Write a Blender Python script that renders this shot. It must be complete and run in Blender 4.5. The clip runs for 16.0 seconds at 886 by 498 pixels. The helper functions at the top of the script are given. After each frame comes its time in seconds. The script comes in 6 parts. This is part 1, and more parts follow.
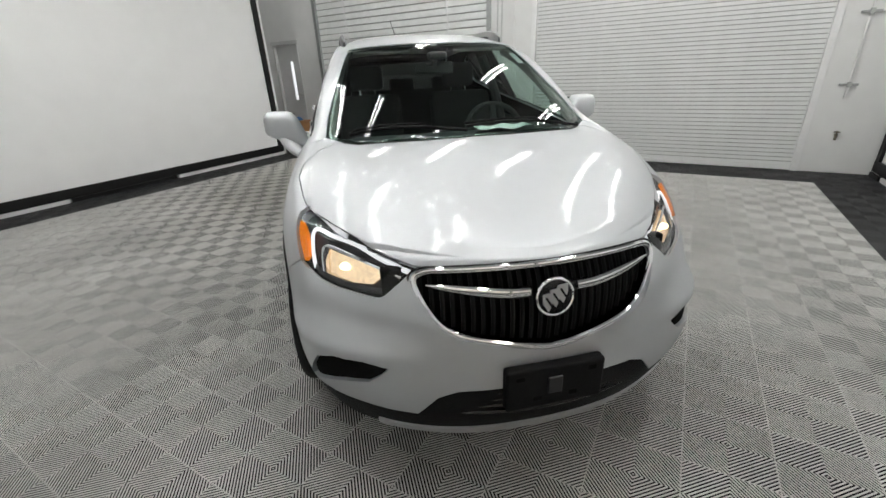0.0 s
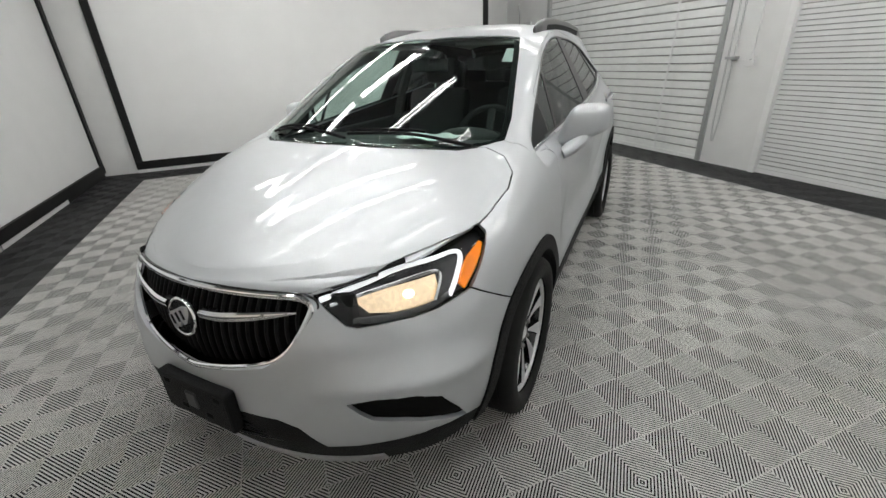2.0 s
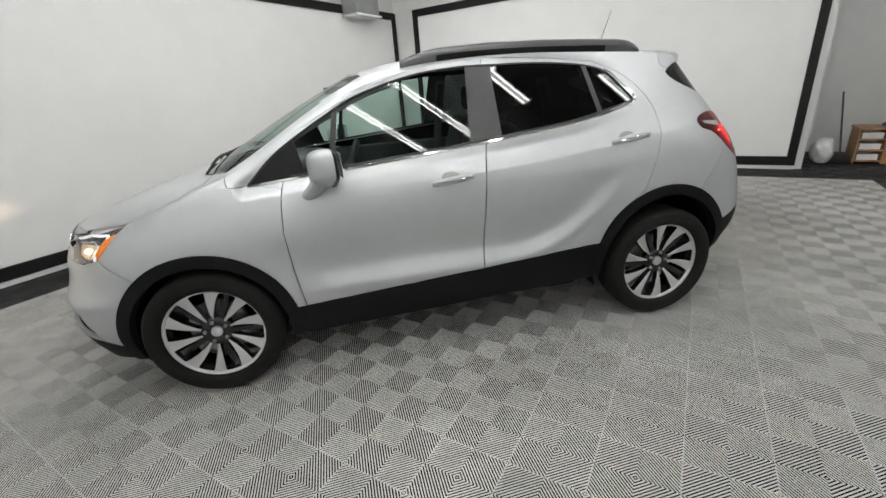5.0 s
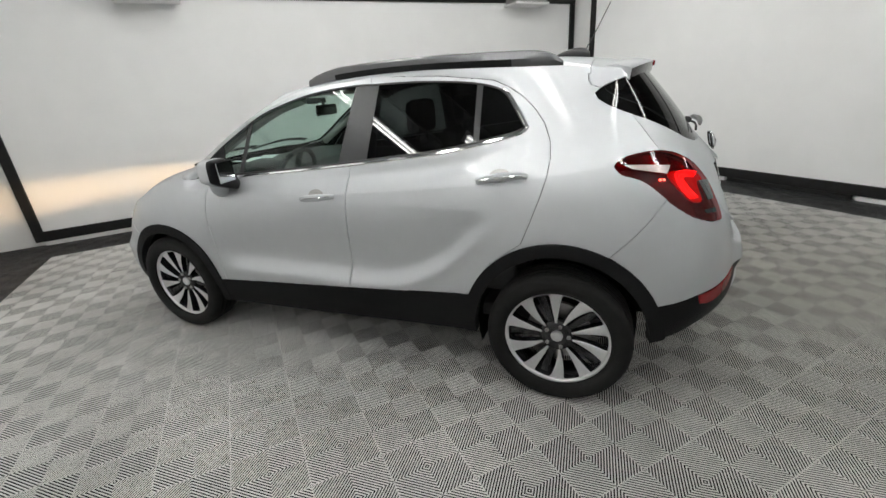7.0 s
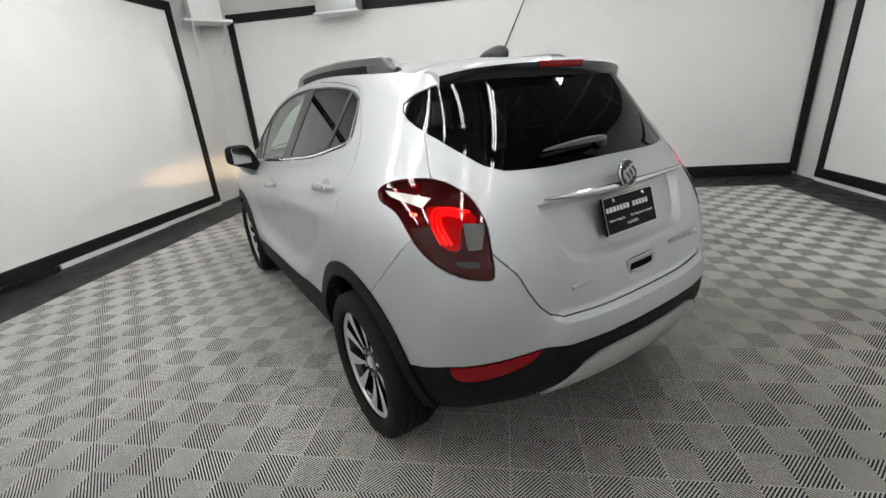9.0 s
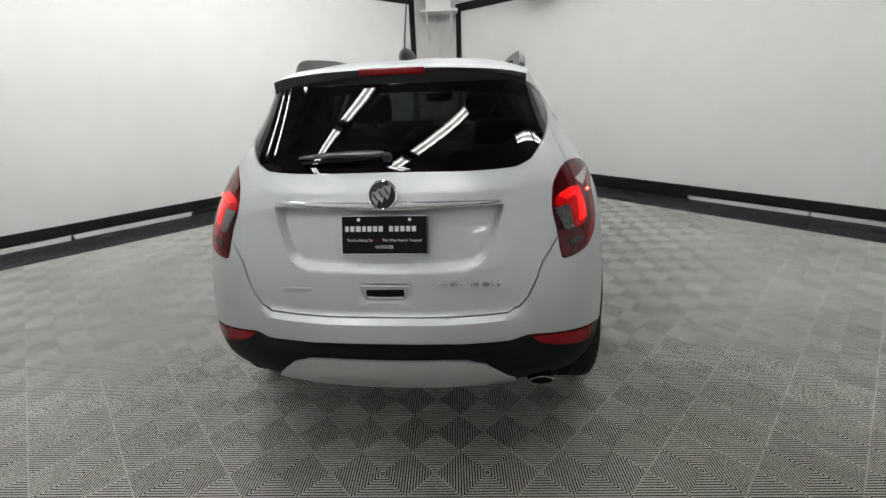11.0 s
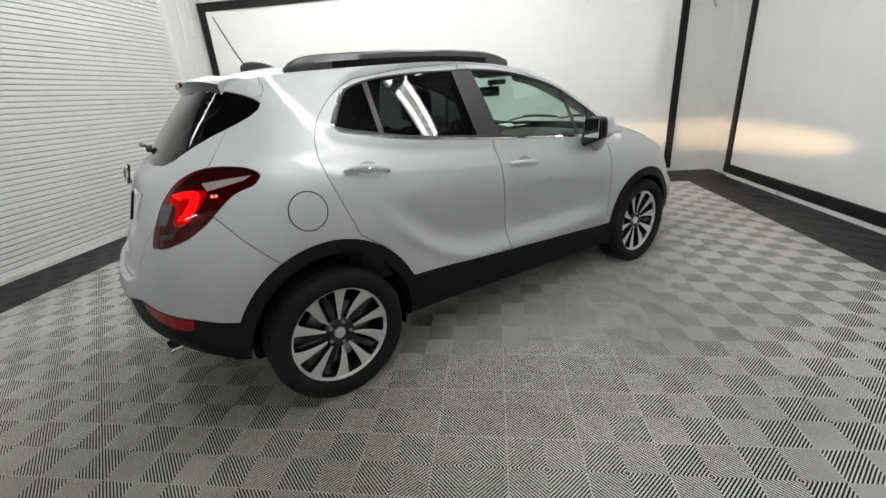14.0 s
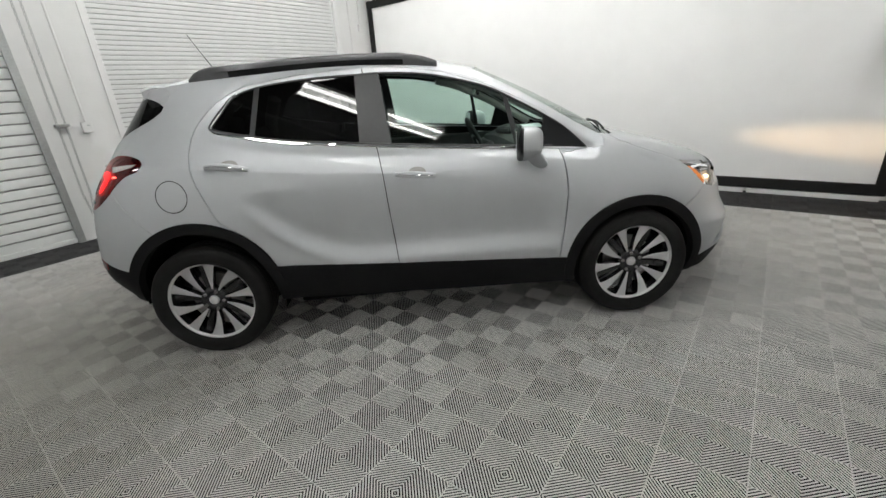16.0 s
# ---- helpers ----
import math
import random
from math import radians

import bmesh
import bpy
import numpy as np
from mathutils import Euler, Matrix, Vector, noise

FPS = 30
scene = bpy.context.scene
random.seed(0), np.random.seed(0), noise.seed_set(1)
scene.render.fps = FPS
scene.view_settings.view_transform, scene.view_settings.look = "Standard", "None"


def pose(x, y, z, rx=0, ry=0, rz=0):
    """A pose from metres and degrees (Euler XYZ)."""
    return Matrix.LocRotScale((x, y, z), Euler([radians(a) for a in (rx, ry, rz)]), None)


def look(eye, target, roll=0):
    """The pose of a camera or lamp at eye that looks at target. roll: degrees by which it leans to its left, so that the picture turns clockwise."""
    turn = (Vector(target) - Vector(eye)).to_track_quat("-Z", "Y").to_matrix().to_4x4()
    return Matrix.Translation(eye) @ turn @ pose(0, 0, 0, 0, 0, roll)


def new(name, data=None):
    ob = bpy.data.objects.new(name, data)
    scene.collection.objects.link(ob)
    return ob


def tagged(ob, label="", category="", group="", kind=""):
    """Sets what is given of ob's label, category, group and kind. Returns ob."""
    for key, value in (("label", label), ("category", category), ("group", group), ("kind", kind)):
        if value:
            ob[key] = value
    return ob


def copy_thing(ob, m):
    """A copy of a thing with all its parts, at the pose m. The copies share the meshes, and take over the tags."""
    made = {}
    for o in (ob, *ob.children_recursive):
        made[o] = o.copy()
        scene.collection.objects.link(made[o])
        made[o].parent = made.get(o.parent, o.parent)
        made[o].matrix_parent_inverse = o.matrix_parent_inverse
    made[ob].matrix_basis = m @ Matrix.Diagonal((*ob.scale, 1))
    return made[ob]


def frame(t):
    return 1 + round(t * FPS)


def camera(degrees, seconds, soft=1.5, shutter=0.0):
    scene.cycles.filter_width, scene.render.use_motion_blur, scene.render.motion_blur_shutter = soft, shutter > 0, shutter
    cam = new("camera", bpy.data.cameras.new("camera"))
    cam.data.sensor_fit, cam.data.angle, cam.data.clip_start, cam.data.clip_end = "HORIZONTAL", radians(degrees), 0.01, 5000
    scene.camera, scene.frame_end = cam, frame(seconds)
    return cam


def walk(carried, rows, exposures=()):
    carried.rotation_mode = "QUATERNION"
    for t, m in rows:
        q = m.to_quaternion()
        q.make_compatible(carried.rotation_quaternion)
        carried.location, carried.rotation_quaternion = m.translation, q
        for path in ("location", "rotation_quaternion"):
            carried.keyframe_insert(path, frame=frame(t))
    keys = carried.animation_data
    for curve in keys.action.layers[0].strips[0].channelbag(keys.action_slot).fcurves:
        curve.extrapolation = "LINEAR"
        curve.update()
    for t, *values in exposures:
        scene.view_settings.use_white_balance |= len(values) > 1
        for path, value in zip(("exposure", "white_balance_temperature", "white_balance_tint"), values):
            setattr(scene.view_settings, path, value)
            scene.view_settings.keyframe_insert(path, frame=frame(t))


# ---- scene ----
cam = camera(93.9, 16.0, soft=1.5)
PATH = [
    (0, (-0.560, -3.130, 1.380), (-0.185, -1.334, 0.585), -2.5),
    (0.5, (-0.164, -3.169, 1.376), (-0.042, -1.341, 0.573), -1.8),
    (1, (0.284, -3.099, 1.402), (0.075, -1.289, 0.578), -1.9),
    (1.5, (0.750, -2.974, 1.400), (0.218, -1.236, 0.567), -2.5),
    (2, (1.171, -2.745, 1.417), (0.353, -1.120, 0.587), -2.6),
    (2.5, (1.573, -2.459, 1.421), (0.484, -0.995, 0.603), -2.8),
    (3, (1.914, -2.139, 1.432), (0.604, -0.859, 0.629), -3.2),
    (3.5, (2.234, -1.759, 1.455), (0.740, -0.687, 0.669), -3.6),
    (4, (2.525, -1.359, 1.457), (0.879, -0.513, 0.698), -3.9),
    (4.2, (2.610, -1.182, 1.431), (0.909, -0.438, 0.687), -4.3),
    (4.72, (2.802, -0.698, 1.415), (0.998, -0.225, 0.692), -4.5),
    (5.25, (2.888, -0.179, 1.439), (1.036, 0.013, 0.708), -4.4),
    (5.78, (2.881, 0.342, 1.472), (1.027, 0.253, 0.728), -4.1),
    (6.3, (2.793, 0.830, 1.485), (0.972, 0.466, 0.742), -4.0),
    (6.5, (2.753, 1.004, 1.468), (0.951, 0.540, 0.735), -3.9),
    (7, (2.570, 1.439, 1.481), (0.854, 0.713, 0.754), -4.3),
    (7.5, (2.350, 1.866, 1.481), (0.759, 0.892, 0.758), -4.8),
    (8, (2.058, 2.216, 1.478), (0.629, 1.014, 0.760), -5.3),
    (8.2, (1.933, 2.336, 1.478), (0.573, 1.055, 0.764), -5.2),
    (8.72, (1.567, 2.635, 1.455), (0.424, 1.151, 0.754), -4.7),
    (9.25, (1.182, 2.912, 1.413), (0.301, 1.253, 0.728), -3.5),
    (9.78, (0.769, 3.129, 1.388), (0.183, 1.341, 0.710), -2.2),
    (10.3, (0.318, 3.248, 1.417), (0.046, 1.393, 0.721), -1.6),
    (10.5, (0.155, 3.257, 1.447), (-0.018, 1.395, 0.737), -1.6),
    (11, (-0.296, 3.246, 1.454), (-0.143, 1.387, 0.732), -2.1),
    (11.5, (-0.706, 3.148, 1.419), (-0.258, 1.337, 0.700), -3.0),
    (12, (-1.126, 2.985, 1.429), (-0.413, 1.260, 0.711), -3.3),
    (12.5, (-1.562, 2.773, 1.435), (-0.595, 1.178, 0.714), -3.5),
    (13, (-1.959, 2.488, 1.414), (-0.762, 1.051, 0.706), -3.7),
    (13.5, (-2.322, 2.167, 1.406), (-0.926, 0.919, 0.702), -4.0),
    (14, (-2.579, 1.828, 1.402), (-1.034, 0.771, 0.698), -4.0),
    (14.5, (-2.795, 1.424, 1.412), (-1.112, 0.600, 0.713), -4.6),
    (15, (-2.985, 0.995, 1.424), (-1.218, 0.388, 0.712), -4.3),
    (15.5, (-3.057, 0.527, 1.460), (-1.239, 0.154, 0.714), -3.7),
    (16, (-3.108, 0.042, 1.420), (-1.249, -0.078, 0.694), -3.9),
]
EXPOSURES = [(0, -0.04), (1.5, -0.09), (3, 0.03), (3.75, 0.09), (6.5, 0.0), (8, 0.04), (11, -0.05), (12.5, 0.0), (14.5, 0.08), (16, 0.02)]
walk(cam, [(t, look(eye, target, roll)) for t, eye, target, roll in PATH], EXPOSURES)

# ---- world, light, exposure ----
world = bpy.data.worlds.new("world")
scene.world = world
world.use_nodes = True
world.node_tree.nodes["Background"].inputs[0].default_value = (0.5, 0.52, 0.55, 1)
world.node_tree.nodes["Background"].inputs[1].default_value = 0.05
TUBE_POWER = 28.5


# ---- materials ----
def material(name, color, rough=0.5, metal=0.0, vary=0.08, scale=8.0, bump=0.0, bump_scale=60.0, coat=0.0, spec=0.5,
             fine=None, rough_vary=0.0, per_object=0.0, emit=None, emit_power=0.0, transmission=0.0, ior=1.45):
    m = bpy.data.materials.new(name)
    m.use_nodes = True
    nt = m.node_tree
    b = nt.nodes["Principled BSDF"]
    b.inputs["Roughness"].default_value = rough
    b.inputs["Metallic"].default_value = metal
    b.inputs["Coat Weight"].default_value = coat
    b.inputs["Coat Roughness"].default_value = 0.03
    b.inputs["Specular IOR Level"].default_value = spec
    b.inputs["IOR"].default_value = ior
    b.inputs["Transmission Weight"].default_value = transmission
    rgb = (*color, 1.0)
    b.inputs["Base Color"].default_value = rgb
    tc = nt.nodes.new("ShaderNodeTexCoord")
    if vary > 0 or per_object > 0:
        big = nt.nodes.new("ShaderNodeTexNoise")
        big.inputs["Scale"].default_value = scale * 0.18
        big.inputs["Detail"].default_value = 4.0
        small = nt.nodes.new("ShaderNodeTexNoise")
        small.inputs["Scale"].default_value = scale * 2.5 if fine is None else fine
        small.inputs["Detail"].default_value = 3.0
        nt.links.new(tc.outputs["Object"], big.inputs["Vector"])
        nt.links.new(tc.outputs["Object"], small.inputs["Vector"])
        add = nt.nodes.new("ShaderNodeMath")
        add.operation = "ADD"
        nt.links.new(big.outputs["Fac"], add.inputs[0])
        nt.links.new(small.outputs["Fac"], add.inputs[1])
        scaled = nt.nodes.new("ShaderNodeMapRange")
        scaled.inputs["From Min"].default_value = 0.6
        scaled.inputs["From Max"].default_value = 1.4
        scaled.inputs["To Min"].default_value = 1 - vary
        scaled.inputs["To Max"].default_value = 1 + vary
        nt.links.new(add.outputs[0], scaled.inputs["Value"])
        fac = scaled.outputs["Result"]
        if per_object > 0:
            info = nt.nodes.new("ShaderNodeObjectInfo")
            each = nt.nodes.new("ShaderNodeMapRange")
            each.inputs["To Min"].default_value = 1 - per_object
            each.inputs["To Max"].default_value = 1 + per_object
            nt.links.new(info.outputs["Random"], each.inputs["Value"])
            mul = nt.nodes.new("ShaderNodeMath")
            mul.operation = "MULTIPLY"
            nt.links.new(fac, mul.inputs[0])
            nt.links.new(each.outputs["Result"], mul.inputs[1])
            fac = mul.outputs[0]
        mix = nt.nodes.new("ShaderNodeVectorMath")
        mix.operation = "SCALE"
        mix.inputs[0].default_value = color
        nt.links.new(fac, mix.inputs["Scale"])
        nt.links.new(mix.outputs["Vector"], b.inputs["Base Color"])
        if rough_vary > 0:
            rr = nt.nodes.new("ShaderNodeMapRange")
            rr.inputs["From Min"].default_value = 0.35
            rr.inputs["From Max"].default_value = 0.65
            rr.inputs["To Min"].default_value = max(0.0, rough - rough_vary)
            rr.inputs["To Max"].default_value = rough + rough_vary
            nt.links.new(small.outputs["Fac"], rr.inputs["Value"])
            nt.links.new(rr.outputs["Result"], b.inputs["Roughness"])
    if bump > 0:
        n = nt.nodes.new("ShaderNodeTexNoise")
        n.inputs["Scale"].default_value = bump_scale
        n.inputs["Detail"].default_value = 5.0
        nt.links.new(tc.outputs["Object"], n.inputs["Vector"])
        bp = nt.nodes.new("ShaderNodeBump")
        bp.inputs["Strength"].default_value = bump
        bp.inputs["Distance"].default_value = 0.01
        nt.links.new(n.outputs["Fac"], bp.inputs["Height"])
        nt.links.new(bp.outputs["Normal"], b.inputs["Normal"])
    if emit:
        b.inputs["Emission Color"].default_value = (*emit, 1.0)
        b.inputs["Emission Strength"].default_value = emit_power
    return m


M_WALL = material("white_wall_paint", (0.75, 0.75, 0.745), 0.6, vary=0.04, scale=2.0, bump=0.15, bump_scale=90)
M_SCREEN = material("white_backdrop_cloth", (0.87, 0.87, 0.87), 0.75, vary=0.03, scale=1.2, bump=0.25, bump_scale=3.0)
M_BLACKFRAME = material("black_painted_wood", (0.010, 0.010, 0.010), 0.55, vary=0.3, scale=6, bump=0.1, spec=0.3)
M_ROLLER = material("white_enamelled_steel", (0.78, 0.785, 0.78), 0.38, vary=0.05, scale=3, rough_vary=0.08)
M_ROLLER_GREY = material("grey_weathered_steel", (0.80, 0.81, 0.80), 0.45, vary=0.10, scale=3, rough_vary=0.08)
# Darker grey paints the shadow in the grooves between slats.
M_JOINT_SHADE = material("shaded_slat_joint", (0.36, 0.36, 0.355), 0.6, vary=0.3, scale=6)
M_STEEL = material("galvanised_steel", (0.42, 0.43, 0.43), 0.4, metal=0.7, vary=0.15, scale=20)
M_CEILING = material("painted_ceiling_deck", (0.20, 0.205, 0.21), 0.8, vary=0.05, scale=1.5)
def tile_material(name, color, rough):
    """Moulded plastic; stains lie over the floor as a whole, with slight changes from tile to tile. One patch is
    browner from dust and darkened for the dimmer light behind the car.
    """
    m = material(name, color, rough, vary=0)
    nt = m.node_tree
    b = nt.nodes["Principled BSDF"]
    geo = nt.nodes.new("ShaderNodeNewGeometry")
    info = nt.nodes.new("ShaderNodeObjectInfo")
    fac = None
    for size, detail, lo, hi in ((0.9, 6.0, 0.80, 1.13), (14.0, 4.0, 0.92, 1.07)):
        n = nt.nodes.new("ShaderNodeTexNoise")
        n.inputs["Scale"].default_value = size
        n.inputs["Detail"].default_value = detail
        nt.links.new(geo.outputs["Position"], n.inputs["Vector"])
        r = nt.nodes.new("ShaderNodeMapRange")
        r.inputs["From Min"].default_value, r.inputs["From Max"].default_value = 0.3, 0.7
        r.inputs["To Min"].default_value, r.inputs["To Max"].default_value = lo, hi
        nt.links.new(n.outputs["Fac"], r.inputs["Value"])
        if fac is None:
            fac = r.outputs["Result"]
        else:
            mul = nt.nodes.new("ShaderNodeMath")
            mul.operation = "MULTIPLY"
            nt.links.new(fac, mul.inputs[0])
            nt.links.new(r.outputs["Result"], mul.inputs[1])
            fac = mul.outputs[0]
    # Patch by distance from a point: brown dust plus painted dimness behind the car.
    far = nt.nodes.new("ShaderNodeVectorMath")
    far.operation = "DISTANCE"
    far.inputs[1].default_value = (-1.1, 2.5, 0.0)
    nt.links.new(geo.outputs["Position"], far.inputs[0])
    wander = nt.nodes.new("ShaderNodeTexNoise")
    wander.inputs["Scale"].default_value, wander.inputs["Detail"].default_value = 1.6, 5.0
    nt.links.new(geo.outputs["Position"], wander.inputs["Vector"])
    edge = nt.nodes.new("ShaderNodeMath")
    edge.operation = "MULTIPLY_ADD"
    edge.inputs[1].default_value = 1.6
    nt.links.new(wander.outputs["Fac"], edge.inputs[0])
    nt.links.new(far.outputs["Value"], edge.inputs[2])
    dim_dirt_mask = nt.nodes.new("ShaderNodeMapRange")
    dim_dirt_mask.interpolation_type = "SMOOTHSTEP"
    dim_dirt_mask.inputs["From Min"].default_value, dim_dirt_mask.inputs["From Max"].default_value = 1.2, 3.4
    dim_dirt_mask.inputs["To Min"].default_value, dim_dirt_mask.inputs["To Max"].default_value = 1.0, 0.0
    nt.links.new(edge.outputs[0], dim_dirt_mask.inputs["Value"])
    dim_dirt_color = nt.nodes.new("ShaderNodeMix")
    dim_dirt_color.data_type = "RGBA"
    dim_dirt_color.inputs["A"].default_value = (*color, 1.0)
    dim_dirt_color.inputs["B"].default_value = (color[0] * 0.66, color[1] * 0.645, color[2] * 0.615, 1.0)
    nt.links.new(dim_dirt_mask.outputs["Result"], dim_dirt_color.inputs["Factor"])
    each = nt.nodes.new("ShaderNodeMapRange")
    each.inputs["To Min"].default_value, each.inputs["To Max"].default_value = 0.95, 1.05
    nt.links.new(info.outputs["Random"], each.inputs["Value"])
    mul = nt.nodes.new("ShaderNodeMath")
    mul.operation = "MULTIPLY"
    nt.links.new(fac, mul.inputs[0])
    nt.links.new(each.outputs["Result"], mul.inputs[1])
    col = nt.nodes.new("ShaderNodeVectorMath")
    col.operation = "SCALE"
    nt.links.new(dim_dirt_color.outputs["Result"], col.inputs[0])
    nt.links.new(mul.outputs[0], col.inputs["Scale"])
    nt.links.new(col.outputs["Vector"], b.inputs["Base Color"])
    return m


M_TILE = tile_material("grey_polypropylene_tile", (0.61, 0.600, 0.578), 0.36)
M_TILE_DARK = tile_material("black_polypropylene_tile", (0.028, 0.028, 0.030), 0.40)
# Near-black for the slab and, as painted shade, for the gaps between tile ribs.
M_SLAB_GAP_SHADE = material("dark_concrete_and_gap_shade", (0.016, 0.016, 0.016), 0.85, vary=0.2, scale=3, spec=0.1)
M_TUBE = material("lit_fluorescent_tube", (0.9, 0.9, 0.9), 0.5, vary=0, emit=(0.99, 0.995, 0.96), emit_power=TUBE_POWER)
M_WOOD = material("varnished_oak", (0.38, 0.2, 0.09), 0.45, vary=0.25, scale=9, bump=0.1)
M_GREYPAINT = material("grey_door_paint", (0.6, 0.6, 0.6), 0.45, vary=0.04, scale=3)
M_LAMINATE = material("white_enamel", (0.8, 0.8, 0.8), 0.35, vary=0.04, scale=5)
M_BLUE = material("blue_cloth", (0.08, 0.2, 0.42), 0.8, vary=0.3, scale=20, bump=0.4, bump_scale=40)
M_BLACKPLASTIC_G = material("black_plastic", (0.02, 0.02, 0.02), 0.4, vary=0.15, scale=20)


# ---- building helpers ----
def finish(bm, name, mat, smooth=False, angle=35.0):
    me = bpy.data.meshes.new(name)
    if smooth:
        for fa in bm.faces:
            fa.smooth = True
        lim = radians(angle)
        for e in bm.edges:
            if len(e.link_faces) == 2 and e.calc_face_angle(0) > lim:
                e.smooth = False
    bm.to_mesh(me)
    bm.free()
    for m in (mat if isinstance(mat, (list, tuple)) else [mat]):
        me.materials.append(m)
    return me


def part(name, bm, mat, parent, label="", smooth=False, angle=35.0):
    ob = new(name, finish(bm, name, mat, smooth, angle))
    ob.parent = parent
    if label:
        tagged(ob, label)
    return ob


def thing(name, label, category, m=None, group="", kind=""):
    ob = new(name)
    ob.empty_display_size = 0.1
    if m is not None:
        ob.matrix_world = m
    return tagged(ob, label, category, group, kind)


def add_box(bm, x0, x1, y0, y1, z0, z1, bevel=0.0, m=None):
    r = bmesh.ops.create_cube(bm, size=1.0)
    vs = r["verts"]
    for v in vs:
        v.co = Vector((x0 + (v.co.x + 0.5) * (x1 - x0), y0 + (v.co.y + 0.5) * (y1 - y0), z0 + (v.co.z + 0.5) * (z1 - z0)))
    if bevel > 0:
        es = list({e for v in vs for e in v.link_edges})
        out = bmesh.ops.bevel(bm, geom=es, offset=bevel, segments=2, profile=0.5, affect="EDGES")
        vs = list({v for fa in out["faces"] for v in fa.verts} | {v for v in vs if v.is_valid})
    if m is not None:
        for v in vs:
            v.co = m @ v.co
    return vs


def box(x0, x1, y0, y1, z0, z1, bevel=0.0):
    bm = bmesh.new()
    add_box(bm, x0, x1, y0, y1, z0, z1, bevel)
    return bm


def tube(points, radius, sides=8, closed=False, flat=1.0, cap=True, up=(0, 0, 1)):
    """A tube along points; flat squeezes it along the second cross axis; radius may be a list."""
    bm = bmesh.new()
    pts = [Vector(p) for p in points]
    n = len(pts)
    rings = []
    for i, p in enumerate(pts):
        a = pts[(i - 1) % n] if closed or i > 0 else p
        b = pts[(i + 1) % n] if closed or i < n - 1 else p
        d = (b - a).normalized()
        s = d.cross(Vector(up))
        if s.length < 1e-4:
            s = d.cross(Vector((1, 0, 0)))
        s.normalize()
        w = s.cross(d)
        r = radius[i] if isinstance(radius, (list, tuple)) else radius
        rings.append([bm.verts.new(p + s * math.cos(2 * math.pi * k / sides) * r + w * math.sin(2 * math.pi * k / sides) * r * flat) for k in range(sides)])
    for i in range(n if closed else n - 1):
        q, r2 = rings[i], rings[(i + 1) % n]
        for k in range(sides):
            bm.faces.new((q[k], q[(k + 1) % sides], r2[(k + 1) % sides], r2[k]))
    if cap and not closed:
        bm.faces.new(rings[0][::-1])
        bm.faces.new(rings[-1])
    bmesh.ops.recalc_face_normals(bm, faces=bm.faces)
    return bm


def lathe(profile, sides=48, axis="x"):
    """Turned shape: profile of (radius, along) about the x axis."""
    bm = bmesh.new()
    rings = []
    for r, a in profile:
        rings.append([bm.verts.new((a, r * math.cos(2 * math.pi * k / sides), r * math.sin(2 * math.pi * k / sides))) for k in range(sides)])
    for i in range(len(rings) - 1):
        for k in range(sides):
            bm.faces.new((rings[i][k], rings[i][(k + 1) % sides], rings[i + 1][(k + 1) % sides], rings[i + 1][k]))
    bmesh.ops.recalc_face_normals(bm, faces=bm.faces)
    return bm


def cat(points, n):
    """n points on a smooth curve through the given ones."""
    P = [Vector(p) for p in points]
    P = [P[0] * 2 - P[1]] + P + [P[-1] * 2 - P[-2]]
    out = []
    for i in range(n):
        t = i / (n - 1) * (len(P) - 3)
        k = min(int(t), len(P) - 4)
        u = t - k
        a, b, c, d = P[k:k + 4]
        out.append(0.5 * (2 * b + (c - a) * u + (2 * a - 5 * b + 4 * c - d) * u * u + (3 * b - a - 3 * c + d) * u ** 3))
    return out

LIGHT_ROWS = (-2.4, -1.5, -0.42, 0.70, 1.85, 3.0, 4.9)
LIGHT_COLS = (-1.9, -0.6, 1.78, 3.15)
LIGHT_Z = 3.62
LOW_BEAM, BEAM_WIDE = 160.0, 6.5

# ---- the room: u runs along the roller-door depth, v along it, turned against the car ----
ROOM = pose(0, 0, 0, 0, 0, 47.85)
U0, U1, V0, V1, V2, H = -3.78, 4.15, -3.88, 5.08, 6.6, 3.7
CELL = 0.1509


def room_part(name, bm, mat, parent=None, label="", kind="", category="", smooth=False):
    ob = new(name, finish(bm, name, mat, smooth))
    if parent is None:
        ob.matrix_world = ROOM
    else:
        ob.parent = parent
    return tagged(ob, label, category, "", kind)


# floor slab and interlocking tiles
slab = room_part("floor", box(U0 - 0.2, U1 + 0.2, V0 - 0.2, V2 + 0.2, -0.25, -0.010), M_SLAB_GAP_SHADE, None,
                 "garage floor covered with interlocking ribbed plastic tiles", "structure", "floor")


